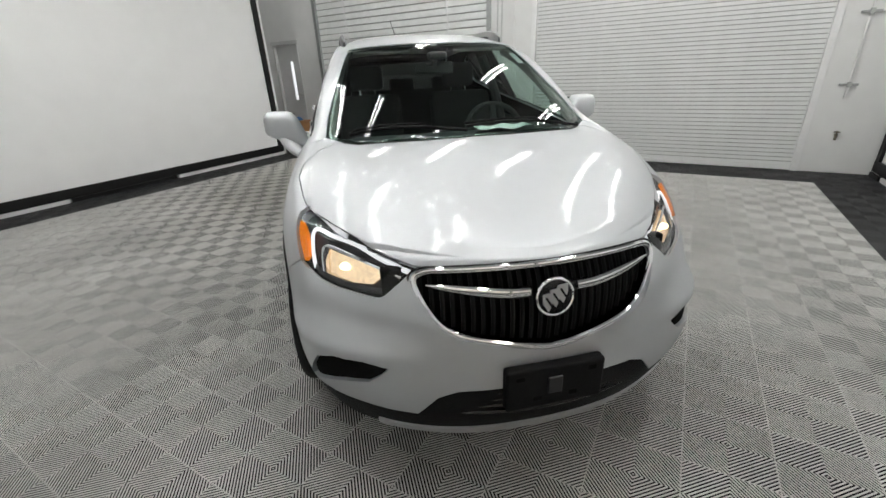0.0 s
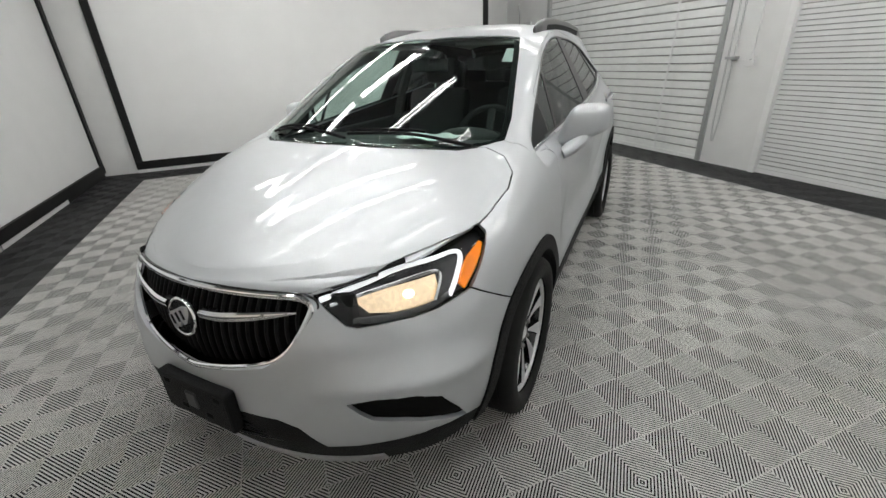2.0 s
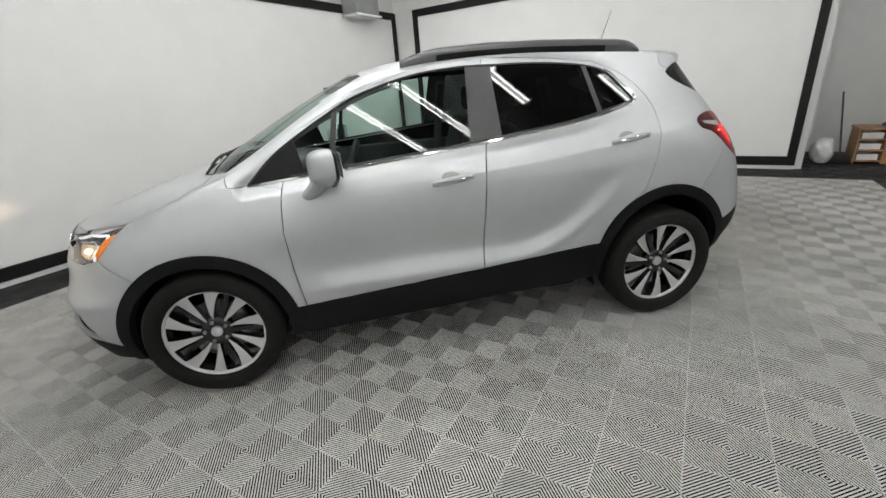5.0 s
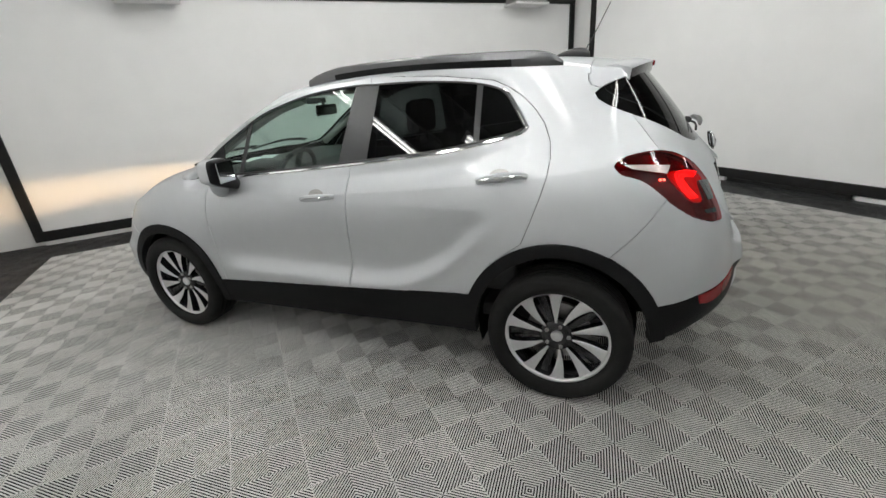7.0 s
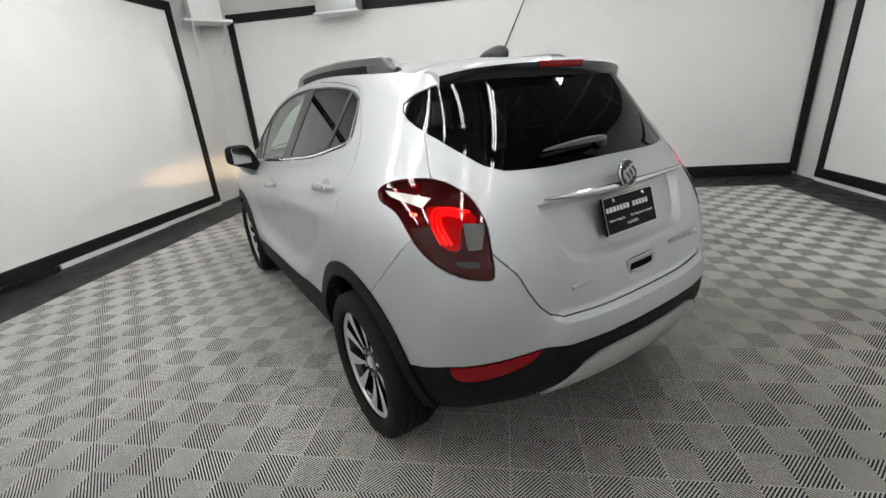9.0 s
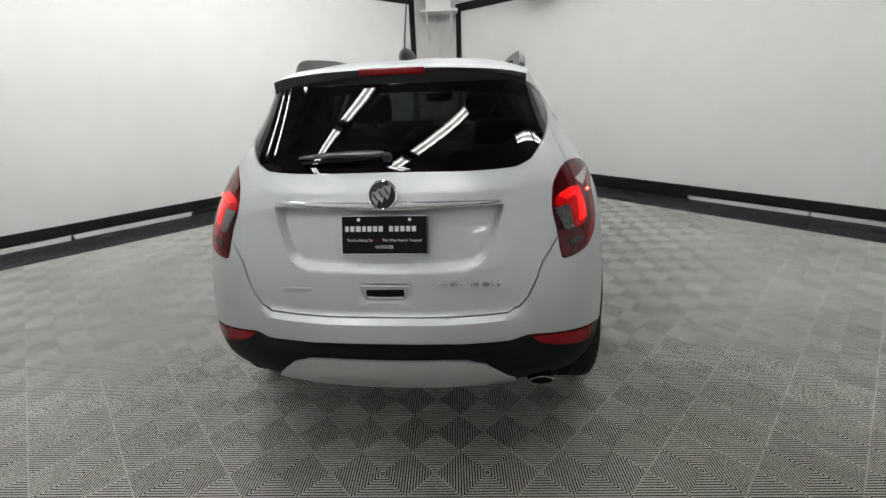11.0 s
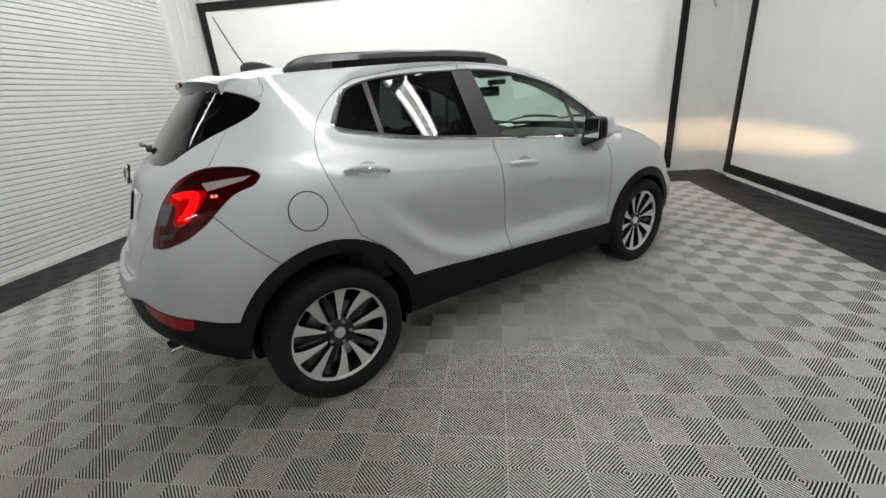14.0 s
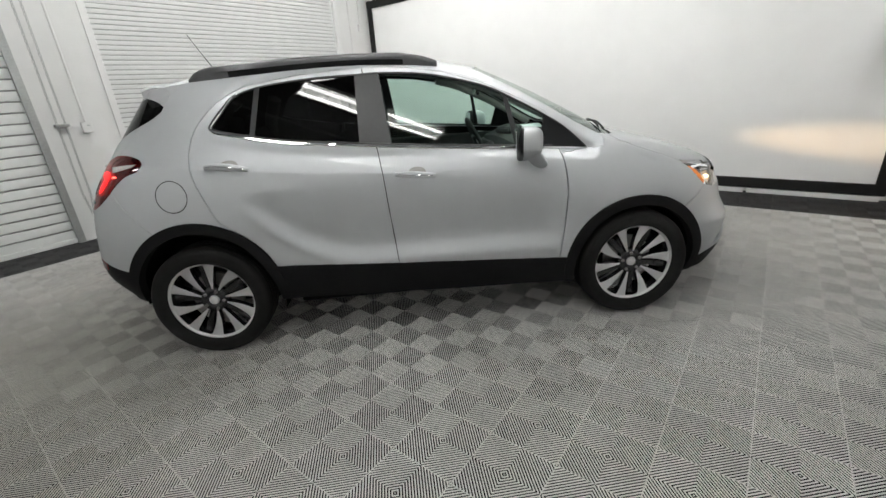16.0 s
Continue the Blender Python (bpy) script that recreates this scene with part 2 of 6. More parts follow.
def tile_mesh(name, mat):
    """One tile of four squares, whose ribs run diagonally and form nested diamonds round its middle, inside a narrow rim."""
    verts, faces = [], []

    count = 19
    pitch = 2 * CELL / count
    for sx, sy in ((1, 1), (-1, 1), (-1, -1), (1, -1)):
        for k in range(count + 1):
            rib = []
            for o, z in ((-0.235, -0.0026), (-0.23, -0.0008), (-0.18, -0.0003), (0.18, -0.0003), (0.23, -0.0008), (0.235, -0.0026)):
                c = min(2 * CELL, max(0.0, (k + o) * pitch))
                a, b = max(0.0, c - CELL), min(c, CELL)
                rib.append((len(verts), len(verts) + 1))
                verts.extend([(sx * a, sy * b, z), (sx * b, sy * a, z)])
            for (p, q), (r, t) in zip(rib, rib[1:]):
                faces.append((p, q, t, r) if sx * sy > 0 else (q, p, r, t))
    c, r = CELL - 0.0006, CELL - 0.0024
    for sx, sy in ((1, 0), (-1, 0), (0, 1), (0, -1)):
        base = len(verts)
        if sx:
            verts.extend([(sx * r, -c, -0.0010), (sx * c, -c, -0.0010), (sx * c, c, -0.0010), (sx * r, c, -0.0010)])
        else:
            verts.extend([(-r, sy * r, -0.0010), (r, sy * r, -0.0010), (r, sy * c, -0.0010), (-r, sy * c, -0.0010)])
        faces.append(tuple(range(base, base + 4)) if sx + sy > 0 else tuple(range(base + 3, base - 1, -1)))
    # Near-black sheet just below the ribs paints the darkness of deep open gaps.
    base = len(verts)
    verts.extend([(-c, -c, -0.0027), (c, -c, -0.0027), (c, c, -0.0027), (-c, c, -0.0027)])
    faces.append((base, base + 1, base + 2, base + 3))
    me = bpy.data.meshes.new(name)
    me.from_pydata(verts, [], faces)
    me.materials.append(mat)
    me.materials.append(M_SLAB_GAP_SHADE)
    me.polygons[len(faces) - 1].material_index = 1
    return me, verts, faces


TILE_U, TILE_V = 0.200 + CELL, -0.063 + CELL


def shell_wall(name, bm, label):
    return room_part(name, bm, M_WALL, None, label, "structure", "wall")


T = 0.18
# wall with the two roller doors and the service door: piers and lintels round real openings
R1, R2, DOOR = (-2.98, 0.56), (1.30, 5.00), (5.62, 6.36)
bm = bmesh.new()
for a, b in ((V0 - T, R1[0]), (R1[1], R2[0]), (R2[1], DOOR[0]), (DOOR[1], V2 + T)):
    add_box(bm, U1, U1 + T, a, b, -0.02, H)
for (a, b), top in ((R1, 3.25), (R2, 3.25), (DOOR, 2.03)):
    add_box(bm, U1, U1 + T, a, b, top, H)
shell_wall("wall_north", bm, "white painted block wall with two roller doors")
shell_wall("wall_west", box(U0 - T, U1, V0 - T, V0, -0.02, H), "white painted wall behind a framed backdrop")
shell_wall("wall_south", box(U0 - T, U0, V0, V2 + T, -0.02, H), "white painted wall behind a framed backdrop")
shell_wall("wall_partition", box(U0, 2.93, V1, V1 + 0.12, -0.02, H), "white partition wall behind a framed backdrop")
shell_wall("wall_east", box(U0, U1, V2, V2 + T, -0.02, H), "plain white wall of the recess")
bm = box(U0 - T, U1 + T, V0 - T, V2 + T, H, H + 0.15)
for k in range(14):
    v = V0 + 0.4 + k * 0.72
    add_box(bm, U0, U1, v, v + 0.07, H - 0.05, H + 0.001)
room_part("ceiling", bm, M_CEILING, None, "dark grey painted ribbed ceiling deck", "structure", "ceiling")


# framed cloth backdrops: black timber frame round white cloth
def backdrop(name, length, low, top, m, posts, loose=0.0):
    """Lies in the local xz plane, facing -y, from x = 0 to length."""
    root = thing(name, "large white cloth backdrop in a black wooden frame", "backdrop", ROOM @ m, "framed backdrops")
    nx, nz = 120, 36
    bm = bmesh.new()
    grid = [[None] * (nz + 1) for _ in range(nx + 1)]
    for i in range(nx + 1):
        for j in range(nz + 1):
            x, z = length * i / nx, low + (top - low) * j / nz
            sag = 0.010 * noise.noise(Vector((x * 0.9, z * 1.3, length))) + 0.006 * noise.noise(Vector((x * 3.1 + z, z * 2.0, 5 + length)))
            sag += loose * math.exp(-((x - length + 0.40) / 0.20) ** 2 - ((z - 1.75) / 0.42) ** 2)
            edge = min(1.0, min(x, length - x, z - low, top - z) / 0.3)
            grid[i][j] = bm.verts.new((x, -0.028 - sag * edge, z))
    for i in range(nx):
        for j in range(nz):
            bm.faces.new((grid[i][j], grid[i + 1][j], grid[i + 1][j + 1], grid[i][j + 1]))
    part("cloth", bm, M_SCREEN, root, "taut white cloth", smooth=True)
    w = 0.10
    for x in posts:
        part("post", box(x, x + w, -0.062, -0.030, low + 0.001, top, 0.004), M_BLACKFRAME, root)
    part("top_rail", box(posts[0], posts[-1] + w, -0.066, -0.030, top - 0.10, top + 0.02, 0.004), M_BLACKFRAME, root)
    part("bottom_rail", box(posts[0], posts[-1] + w, -0.066, -0.030, low - 0.005, low + 0.115, 0.004), M_BLACKFRAME, root)
    return root


# on the wall v = V0, from u = -3.15 to 4.13 (it faces +v)
backdrop("framed_backdrop", 7.28, 0.06, 2.92, pose(4.135, V0 + 0.10, 0, 0, 0, 180.79), (0.0, 7.18), 0.16)
# on the wall u = U0 (faces +u)
backdrop("framed_backdrop", 8.43, 0.06, 2.80, pose(U0, -3.38, 0, 0, 0, 90), (0.0, 8.33))
# on the partition (faces -v)
backdrop("framed_backdrop", 6.14, 0.06, 2.80, pose(-3.30, V1, 0, 0, 0, 0), (0.0, 6.04))

# skirting: white boards on the floor in front of the backdrops, with dark gaps
for (a, b, fixed, axis) in ((-3.3, 2.85, V1, "v"), (-3.3, 5.0, U0, "u"), (-3.1, 4.1, V0, "w")):
    x = a
    k = 0
    while x < b - 0.3:
        n = min(b, x + 1.15 + 0.5 * ((k * 37) % 10) / 10)
        if axis == "v":
            bm = box(x, n, fixed - 0.055, fixed - 0.03, 0.0, 0.05, 0.003)
        elif axis == "u":
            bm = box(fixed + 0.03, fixed + 0.055, x, n, 0.0, 0.05, 0.003)
        else:
            out = fixed + 0.064 + 0.10 * ((x + n) / 2 + 3.15) / 7.28
            bm = box(x, n, out, out + 0.025, 0.0, 0.05, 0.003)
        room_part("baseboard", bm, M_LAMINATE if k % 3 != 2 else M_BLACKFRAME, None, "painted wooden skirting board lying along the wall", "structure", "baseboard")
        x = n + 0.03
        k += 1


# roller doors of interlocking slats
def roller(name, a, b, top, pitch, mat, label, strap_at):
    root = thing(name, label, "roller door", ROOM @ pose(U1 + 0.05, 0, 0), kind="structure")
    n = int(top / pitch) + 1
    bm = bmesh.new()
    prof = [(0.010, 0.0), (-0.010, 0.004), (-0.013, 0.03), (-0.014, 0.45), (-0.013, 0.80), (-0.009, 0.85), (0.010, 0.865), (0.010, 1.0)]
    prev = None
    for x, z in prof:
        row = [bm.verts.new((x, a, z * pitch)), bm.verts.new((x, b, z * pitch))]
        if prev:
            bm.faces.new((prev[1], prev[0], row[0], row[1]))
        prev = row
    bm.faces.new([bm.verts.new(p) for p in ((0.016, a, 0), (0.016, b, 0), (0.016, b, pitch), (0.016, a, pitch))])
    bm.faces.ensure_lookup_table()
    # Recess faces take the joint grey, which darkens the groove beyond its own shadow.
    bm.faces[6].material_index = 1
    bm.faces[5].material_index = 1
    slat = finish(bm, "slat", [mat, M_JOINT_SHADE])
    for k in range(n):
        ob = new("slat", slat)
        ob.parent = root
        ob.location = (0, 0, 0.055 + k * pitch)
    part("bottom_bar", box(-0.03, 0.03, a, b, 0.0, 0.055, 0.004), mat, root)
    for e, s in ((a, 1), (b, -1)):
        lo, hi = sorted((e - s * 0.035, e + s * 0.035))
        part("guide_rail", box(-0.075, 0.03, lo, hi, -0.01, top + 0.05, 0.003), M_STEEL if strap_at else M_LAMINATE, root)
    for s in strap_at:
        pts = [(-0.03 - 0.004 * math.sin(k * 1.7), s + 0.02 * math.sin(k * 0.45), 0.02 + k * 0.16) for k in range(20)]
        part("pull_strap", tube(cat(pts, 60), 0.018, 6, flat=0.25, up=(1, 0, 0)), M_LAMINATE, root, "white webbing pull strap", True)
    return root


roller("roller_door_1", R1[0], R1[1], 3.25, 0.0530, M_ROLLER, "closed white steel roller door with narrow slats", ())
roller("roller_door_2", R2[0], R2[1], 3.25, 0.1080, M_ROLLER_GREY, "closed greyish steel roller door with white straps", (4.25, 2.06))

# service door in the recess
root = thing("door_1", "closed grey steel door with a narrow vision panel", "door", ROOM @ pose(U1, 0, 0), kind="structure")
part("leaf", box(0.05, 0.095, DOOR[0] + 0.05, DOOR[1] - 0.05, 0.0, 1.98, 0.003), M_GREYPAINT, root)
for a, b in ((DOOR[0], DOOR[0] + 0.05), (DOOR[1] - 0.05, DOOR[1])):
    part("jamb", box(-0.012, 0.12, a, b, -0.01, 2.03, 0.003), M_GREYPAINT, root)
part("head", box(-0.03, 0.12, DOOR[0] - 0.03, DOOR[1] + 0.03, 1.985, 2.06, 0.003), M_GREYPAINT, root)
M_PANEL = material("bright_frosted_glass", (0.9, 0.92, 0.95), 0.3, vary=0, emit=(0.95, 0.97, 1.0), emit_power=0.9)
part("vision_panel", box(0.044, 0.06, 5.87, 5.94, 0.9, 1.66, 0.003), M_PANEL, root, "daylit narrow glass strip")
part("lever", tube([(0.045, 5.72, 1.02), (0.0, 5.72, 1.02), (-0.008, 5.75, 1.02), (-0.008, 5.83, 1.02)], 0.009), M_STEEL, root, "steel lever handle", True)

# chain hoist beside the grey roller door: one link built, then repeated down the loop
root = thing("chain_hoist", "galvanised hand chain hanging beside the grey roller door", "chain", ROOM @ pose(U1 - 0.06, 1.10, 0))
link_pts = [(0.0, 0.011 * math.cos(a), 0.019 * math.sin(a)) for a in [2 * math.pi * i / 10 for i in range(10)]]
link = finish(tube(link_pts, 0.0032, 5, closed=True, up=(1, 0, 0)), "link", M_STEEL, True)
for side in (-1, 1):
    for k in range(92):
        ob = new("link", link)
        ob.parent = root
        ob.location = (0.0, side * 0.035 * min(1, (k + 3) / 10) - 0.03 * (k / 92 - 0.5), 0.32 + k * 0.031)
        ob.rotation_euler = (0, 0, radians(90 * (k % 2) + 20))
part("chain_keeper", box(-0.03, 0.07, -0.06, 0.06, 1.28, 1.31, 0.003), M_STEEL, root, "small steel chain keeper")

# conduits, boxes and a tap
root = thing("electrical_conduit", "white painted conduit with a square switch box", "conduit", ROOM @ pose(U1, 0.88, 0))
part("pipe", tube([(-0.02, 0, 1.27), (-0.02, 0, 3.69)], 0.012), M_WALL, root, smooth=True)
part("switch_box", box(-0.045, 0.0, -0.05, 0.05, 1.2, 1.31, 0.005), M_WALL, root)
root = thing("electrical_conduit", "white painted conduit with a small junction box beside the backdrop", "conduit", ROOM @ pose(U1, -3.5, 0))
part("pipe", tube([(-0.02, 0, 2.5), (-0.02, 0, 3.69)], 0.012), M_WALL, root, smooth=True)
part("switch_box", box(-0.05, 0.0, -0.05, 0.05, 2.45, 2.56, 0.005), M_WALL, root)
root = thing("water_pipe", "white painted water pipe with steel wall clamps", "pipe", ROOM @ pose(U1, -3.25, 0))
part("pipe", tube([(-0.03, 0, 0.88), (-0.03, 0, 3.69)], 0.013), M_WALL, root, smooth=True)
for z in (1.03, 1.78):
    part("clamp", box(-0.042, 0.0, -0.085, 0.085, z - 0.012, z + 0.012, 0.003), M_STEEL, root)
    part("clamp", box(-0.05, -0.028, -0.02, 0.02, z - 0.03, z + 0.03, 0.004), M_STEEL, root)
root = thing("garden_tap", "corroded brass tap on the wall", "tap", ROOM @ pose(U1, -3.28, 0.46))
M_TAP = material("corroded_brass", (0.16, 0.14, 0.11), 0.5, metal=0.8, vary=0.4, scale=40)
part("spout", tube(cat([(0, 0, 0), (-0.05, 0, 0.005), (-0.09, 0.01, -0.005), (-0.105, 0.015, -0.05)], 14), 0.014), M_TAP, root, smooth=True)
part("valve_wheel", lathe([(0.0, 0.0), (0.03, 0.002), (0.034, 0.008), (0.03, 0.014), (0.0, 0.016)], 12), M_TAP, root).matrix_local = pose(-0.05, 0, 0.045, 0, 90, 0)
part("stem", tube([(-0.05, 0, 0.0), (-0.05, 0, 0.05)], 0.007), M_TAP, root)
root = thing("door_latch", "pair of small steel hooks on the pier", "latch", ROOM @ pose(U1, 0.95, 1.27))
for y in (-0.11, 0.11):
    part("hook", tube(cat([(0, y, 0), (-0.03, y, 0.0), (-0.04, y + 0.03, 0.004), (-0.03, y + 0.06, 0.008)], 10), 0.008), M_STEEL, root, smooth=True)
part("bar", box(-0.006, 0.0, -0.12, 0.12, -0.008, 0.008, 0.002), M_LAMINATE, root)

# wall bracket with a white unit, high in the corner
root = thing("wall_bracket", "white steel corner shelf bracket holding a white box unit", "bracket", ROOM @ pose(-3.55, -3.62, 0, 0, 0, 45))
part("shelf", box(-0.05, 0.34, -0.32, 0.32, 2.68, 2.715, 0.003), M_LAMINATE, root)
part("unit", box(-0.02, 0.28, -0.22, 0.2, 2.716, 3.0, 0.012), M_LAMINATE, root, "white enamelled equipment box")
for y in (-0.22, 0.22):
    part("brace", tube([(0.28, y, 2.68), (-0.1, y * 0.8, 2.28)], 0.018, 4), M_LAMINATE, root)
for v in (-1.48, 3.85):
    root = thing("wall_vent", "galvanised vent box hanging before the backdrop's top rail", "vent", ROOM @ pose(U0 + 0.075, v, 0), "vents above the backdrop")
    part("box", box(0.0, 0.3, -0.3, 0.3, 2.66, 2.95, 0.006), M_STEEL, root)
    part("flange", box(0.0, 0.33, -0.33, 0.33, 2.63, 2.66, 0.004), M_LAMINATE, root)

# stored things in the recess behind the partition
root = thing("wooden_crate", "low varnished wooden crate with drawer fronts on the floor", "crate", ROOM @ pose(3.86, 5.75, 0))
part("carcass", box(-0.02, 0.24, -0.2, 0.2, 0.0, 0.46, 0.006), M_WOOD, root)
part("top", box(-0.32, 0.26, -0.22, 0.22, 0.461, 0.49, 0.005), M_WOOD, root)
part("side_panel", box(-0.31, -0.29, -0.2, 0.2, 0.0, 0.46, 0.003), M_WOOD, root)
for k in range(3):
    part("shelf", box(-0.289, -0.021, -0.2, 0.2, 0.03 + 0.145 * k, 0.05 + 0.145 * k, 0.003), M_WOOD, root)
    part("carton", box(-0.27, -0.05, -0.18, 0.15, 0.051 + 0.145 * k, 0.13 + 0.145 * k, 0.004), M_LAMINATE, root, "white carton on a crate shelf")
root = thing("cloth_pile", "crumpled blue cloth lying on the crate", "cloth", ROOM @ pose(3.92, 5.72, 0.49))
bm = bmesh.new()
bmesh.ops.create_icosphere(bm, subdivisions=4, radius=0.11)
for v in bm.verts:
    n = noise.noise(v.co * 14) * 0.035 + noise.noise(v.co * 30) * 0.014
    v.co = v.co * (1 + n * 6)
    v.co.z = max(0.0, v.co.z * 0.5 + 0.02)
part("cloth", bm, M_BLUE, root, smooth=True)
root = thing("broom", "broom leaning on the wall of the recess", "broom", ROOM @ pose(3.42, 5.62, 0))
part("handle", tube([(0.0, 0.0, 0.12), (-0.06, 0.35, 0.95)], 0.012), M_BLACKPLASTIC_G, root, smooth=True)
part("brush", box(-0.12, 0.12, -0.03, 0.04, 0.0, 0.13, 0.01), M_BLACKPLASTIC_G, root, "dark bristle head")
root = thing("waste_sack", "half-full clear plastic sack standing on the floor", "sack", ROOM @ pose(3.22, 5.62, 0))
bm = bmesh.new()
bmesh.ops.create_icosphere(bm, subdivisions=4, radius=0.14)
for v in bm.verts:
    v.co *= 1 + noise.noise(v.co * 11) * 0.16
    v.co.z = max(0.0, v.co.z * 1.35 + 0.17)
part("sack", bm, M_LAMINATE, root, smooth=True)


# ceiling lights: twin-tube strip fixtures in rows along u
def strip_light(m):
    root = thing("ceiling_light", "white twin-tube fluorescent strip light, lit", "ceiling light", ROOM @ m, "rows of ceiling strip lights")
    part("housing", box(-0.61, 0.61, -0.075, 0.075, -0.055, 0.0, 0.006), M_LAMINATE, root)
    for y in (-0.042, 0.042):
        part("tube", tube([(-0.585, y, -0.078), (0.585, y, -0.078)], 0.016, 6), M_TUBE, root, "glowing white tube", True)
    for x in (-0.597, 0.597):
        part("end_cap", box(x - 0.015, x + 0.015, -0.07, 0.07, -0.1, -0.055, 0.003), M_LAMINATE, root)
    return root


first = None
for v in LIGHT_ROWS:
    for u in LIGHT_COLS + ((0.585,) if v == -2.4 else ()):
        # The v 4.9 fixture is unseen, added to brighten the recess and grey roller door.
        if (v == -0.42 and u > 3) or (v == 3.0 and 0 < u < 3) or (v == 4.9 and u < 3) or (v == -2.4 and u < -1) or (v == 3.0 and u > 3):
            continue
        m = pose(u, v, LIGHT_Z)
        if first is None:
            first = strip_light(m)
        else:
            copy_thing(first, ROOM @ m)


# ---- the car's surface: level curves from the front centre round the left side to the rear centre ----
def spline(t, P, q):
    """Natural cubic spline through P (n, ...) at t (n), read at q."""
    t, P, q = np.asarray(t, float), np.asarray(P, float), np.asarray(q, float)
    n = len(t)
    h = np.diff(t)
    A = np.zeros((n, n))
    A[0, 0] = A[-1, -1] = 1
    rhs = np.zeros(P.shape)
    for i in range(1, n - 1):
        A[i, i - 1], A[i, i], A[i, i + 1] = h[i - 1], 2 * (h[i - 1] + h[i]), h[i]
        rhs[i] = 6 * ((P[i + 1] - P[i]) / h[i] - (P[i] - P[i - 1]) / h[i - 1])
    M = np.linalg.solve(A, rhs.reshape(n, -1)).reshape(P.shape)
    k = np.clip(np.searchsorted(t, q) - 1, 0, n - 2)
    sh = (-1,) + (1,) * (P.ndim - 1)
    a, b, hh = (t[k + 1] - q).reshape(sh), (q - t[k]).reshape(sh), h[k].reshape(sh)
    return M[k] * a ** 3 / (6 * hh) + M[k + 1] * b ** 3 / (6 * hh) + (P[k] / hh - M[k] * hh / 6) * a + (P[k + 1] / hh - M[k + 1] * hh / 6) * b


LEVELS = [
    # lower edge
    [(0, -2.10, .20), (.22, -2.085, .20), (.42, -2.03, .205), (.60, -1.93, .21), (.735, -1.77, .22), (.81, -1.5, .23), (.83, -1.15, .24), (.825, -.70, .255), (.825, -.30, .265),
     (.825, .10, .28), (.825, .85, .305), (.825, 1.30, .315), (.79, 1.60, .335), (.69, 1.81, .39), (.45, 1.935, .41), (.22, 1.975, .41), (0, 1.985, .41)],
    # cladding
    [(0, -2.165, .36), (.22, -2.15, .36), (.42, -2.10, .36), (.62, -2.00, .37), (.78, -1.82, .38), (.85, -1.52, .40), (.868, -1.15, .42), (.862, -.70, .43), (.862, -.30, .44),
     (.862, .10, .45), (.864, .85, .47), (.868, 1.30, .47), (.83, 1.62, .48), (.72, 1.86, .495), (.46, 2.00, .50), (.22, 2.045, .50), (0, 2.055, .50)],
    # lower panels
    [(0, -2.165, .55), (.22, -2.15, .55), (.42, -2.095, .55), (.62, -1.99, .56), (.785, -1.81, .57), (.852, -1.52, .60), (.868, -1.15, .62), (.858, -.70, .62), (.852, -.30, .63),
     (.852, .10, .64), (.858, .85, .66), (.868, 1.30, .68), (.835, 1.62, .66), (.725, 1.86, .64), (.46, 2.00, .63), (.22, 2.045, .63), (0, 2.055, .63)],
    # widest line
    [(0, -2.15, .72), (.22, -2.13, .72), (.42, -2.06, .715), (.60, -1.93, .715), (.755, -1.755, .745), (.843, -1.52, .79), (.862, -1.15, .82), (.856, -.70, .82), (.854, -.30, .825),
     (.854, .10, .83), (.858, .85, .85), (.86, 1.30, .87), (.82, 1.61, .86), (.70, 1.85, .82), (.45, 1.965, .80), (.22, 2.00, .79), (0, 2.005, .79)],
    # shoulder
    [(0, -2.105, .83), (.22, -2.075, .83), (.42, -1.99, .825), (.59, -1.86, .83), (.735, -1.68, .865), (.81, -1.5, .90), (.832, -1.15, .95), (.832, -.70, .96), (.83, -.30, .97),
     (.828, .10, .985), (.825, .85, 1.03), (.82, 1.30, 1.06), (.775, 1.58, 1.05), (.66, 1.80, 1.0), (.43, 1.905, .97), (.22, 1.935, .96), (0, 1.94, .96)],
    # hood edge, belt and foot of the rear glass
    [(0, -2.085, .855), (.22, -2.045, .86), (.405, -1.95, .86), (.565, -1.80, .875), (.70, -1.62, .915), (.76, -1.45, .965), (.775, -1.13, 1.045), (.777, -.70, 1.07), (.777, -.30, 1.10),
     (.775, .10, 1.13), (.738, .85, 1.225), (.70, 1.30, 1.26), (.65, 1.52, 1.245), (.575, 1.68, 1.21), (.40, 1.79, 1.18), (.21, 1.82, 1.175), (0, 1.825, 1.175)],
    # hood shoulder, windscreen pillar and roof edge
    [(0, -2.06, .87), (.20, -2.01, .88), (.38, -1.90, .893), (.53, -1.73, .925), (.64, -1.53, .975), (.685, -1.36, 1.03), (.69, -1.10, 1.095), (.635, -.70, 1.31), (.585, -.32, 1.475),
     (.555, .10, 1.55), (.545, .85, 1.55), (.53, 1.28, 1.525), (.51, 1.44, 1.505), (.45, 1.50, 1.505), (.33, 1.535, 1.515), (.17, 1.55, 1.52), (0, 1.555, 1.525)],
]
CROWN = [0, .008, .02, .035, .045, .045, .03, .045, .06, .06, .055, .05, .04, .03, .02, .008, 0]
BOW = [0, 0, 0, 0, 0, 0, -.14, -.12, -.09, -.03, 0, 0, .02, .015, .01, .005, 0]
L = np.array(LEVELS)
ds = np.linalg.norm(np.diff(L[2:6].mean(0), axis=0), axis=1)
S_KNOT = np.r_[0, np.cumsum(ds)] / ds.sum()
dw = np.linalg.norm(np.diff(L[:, 6:13], axis=0), axis=2).mean(1)
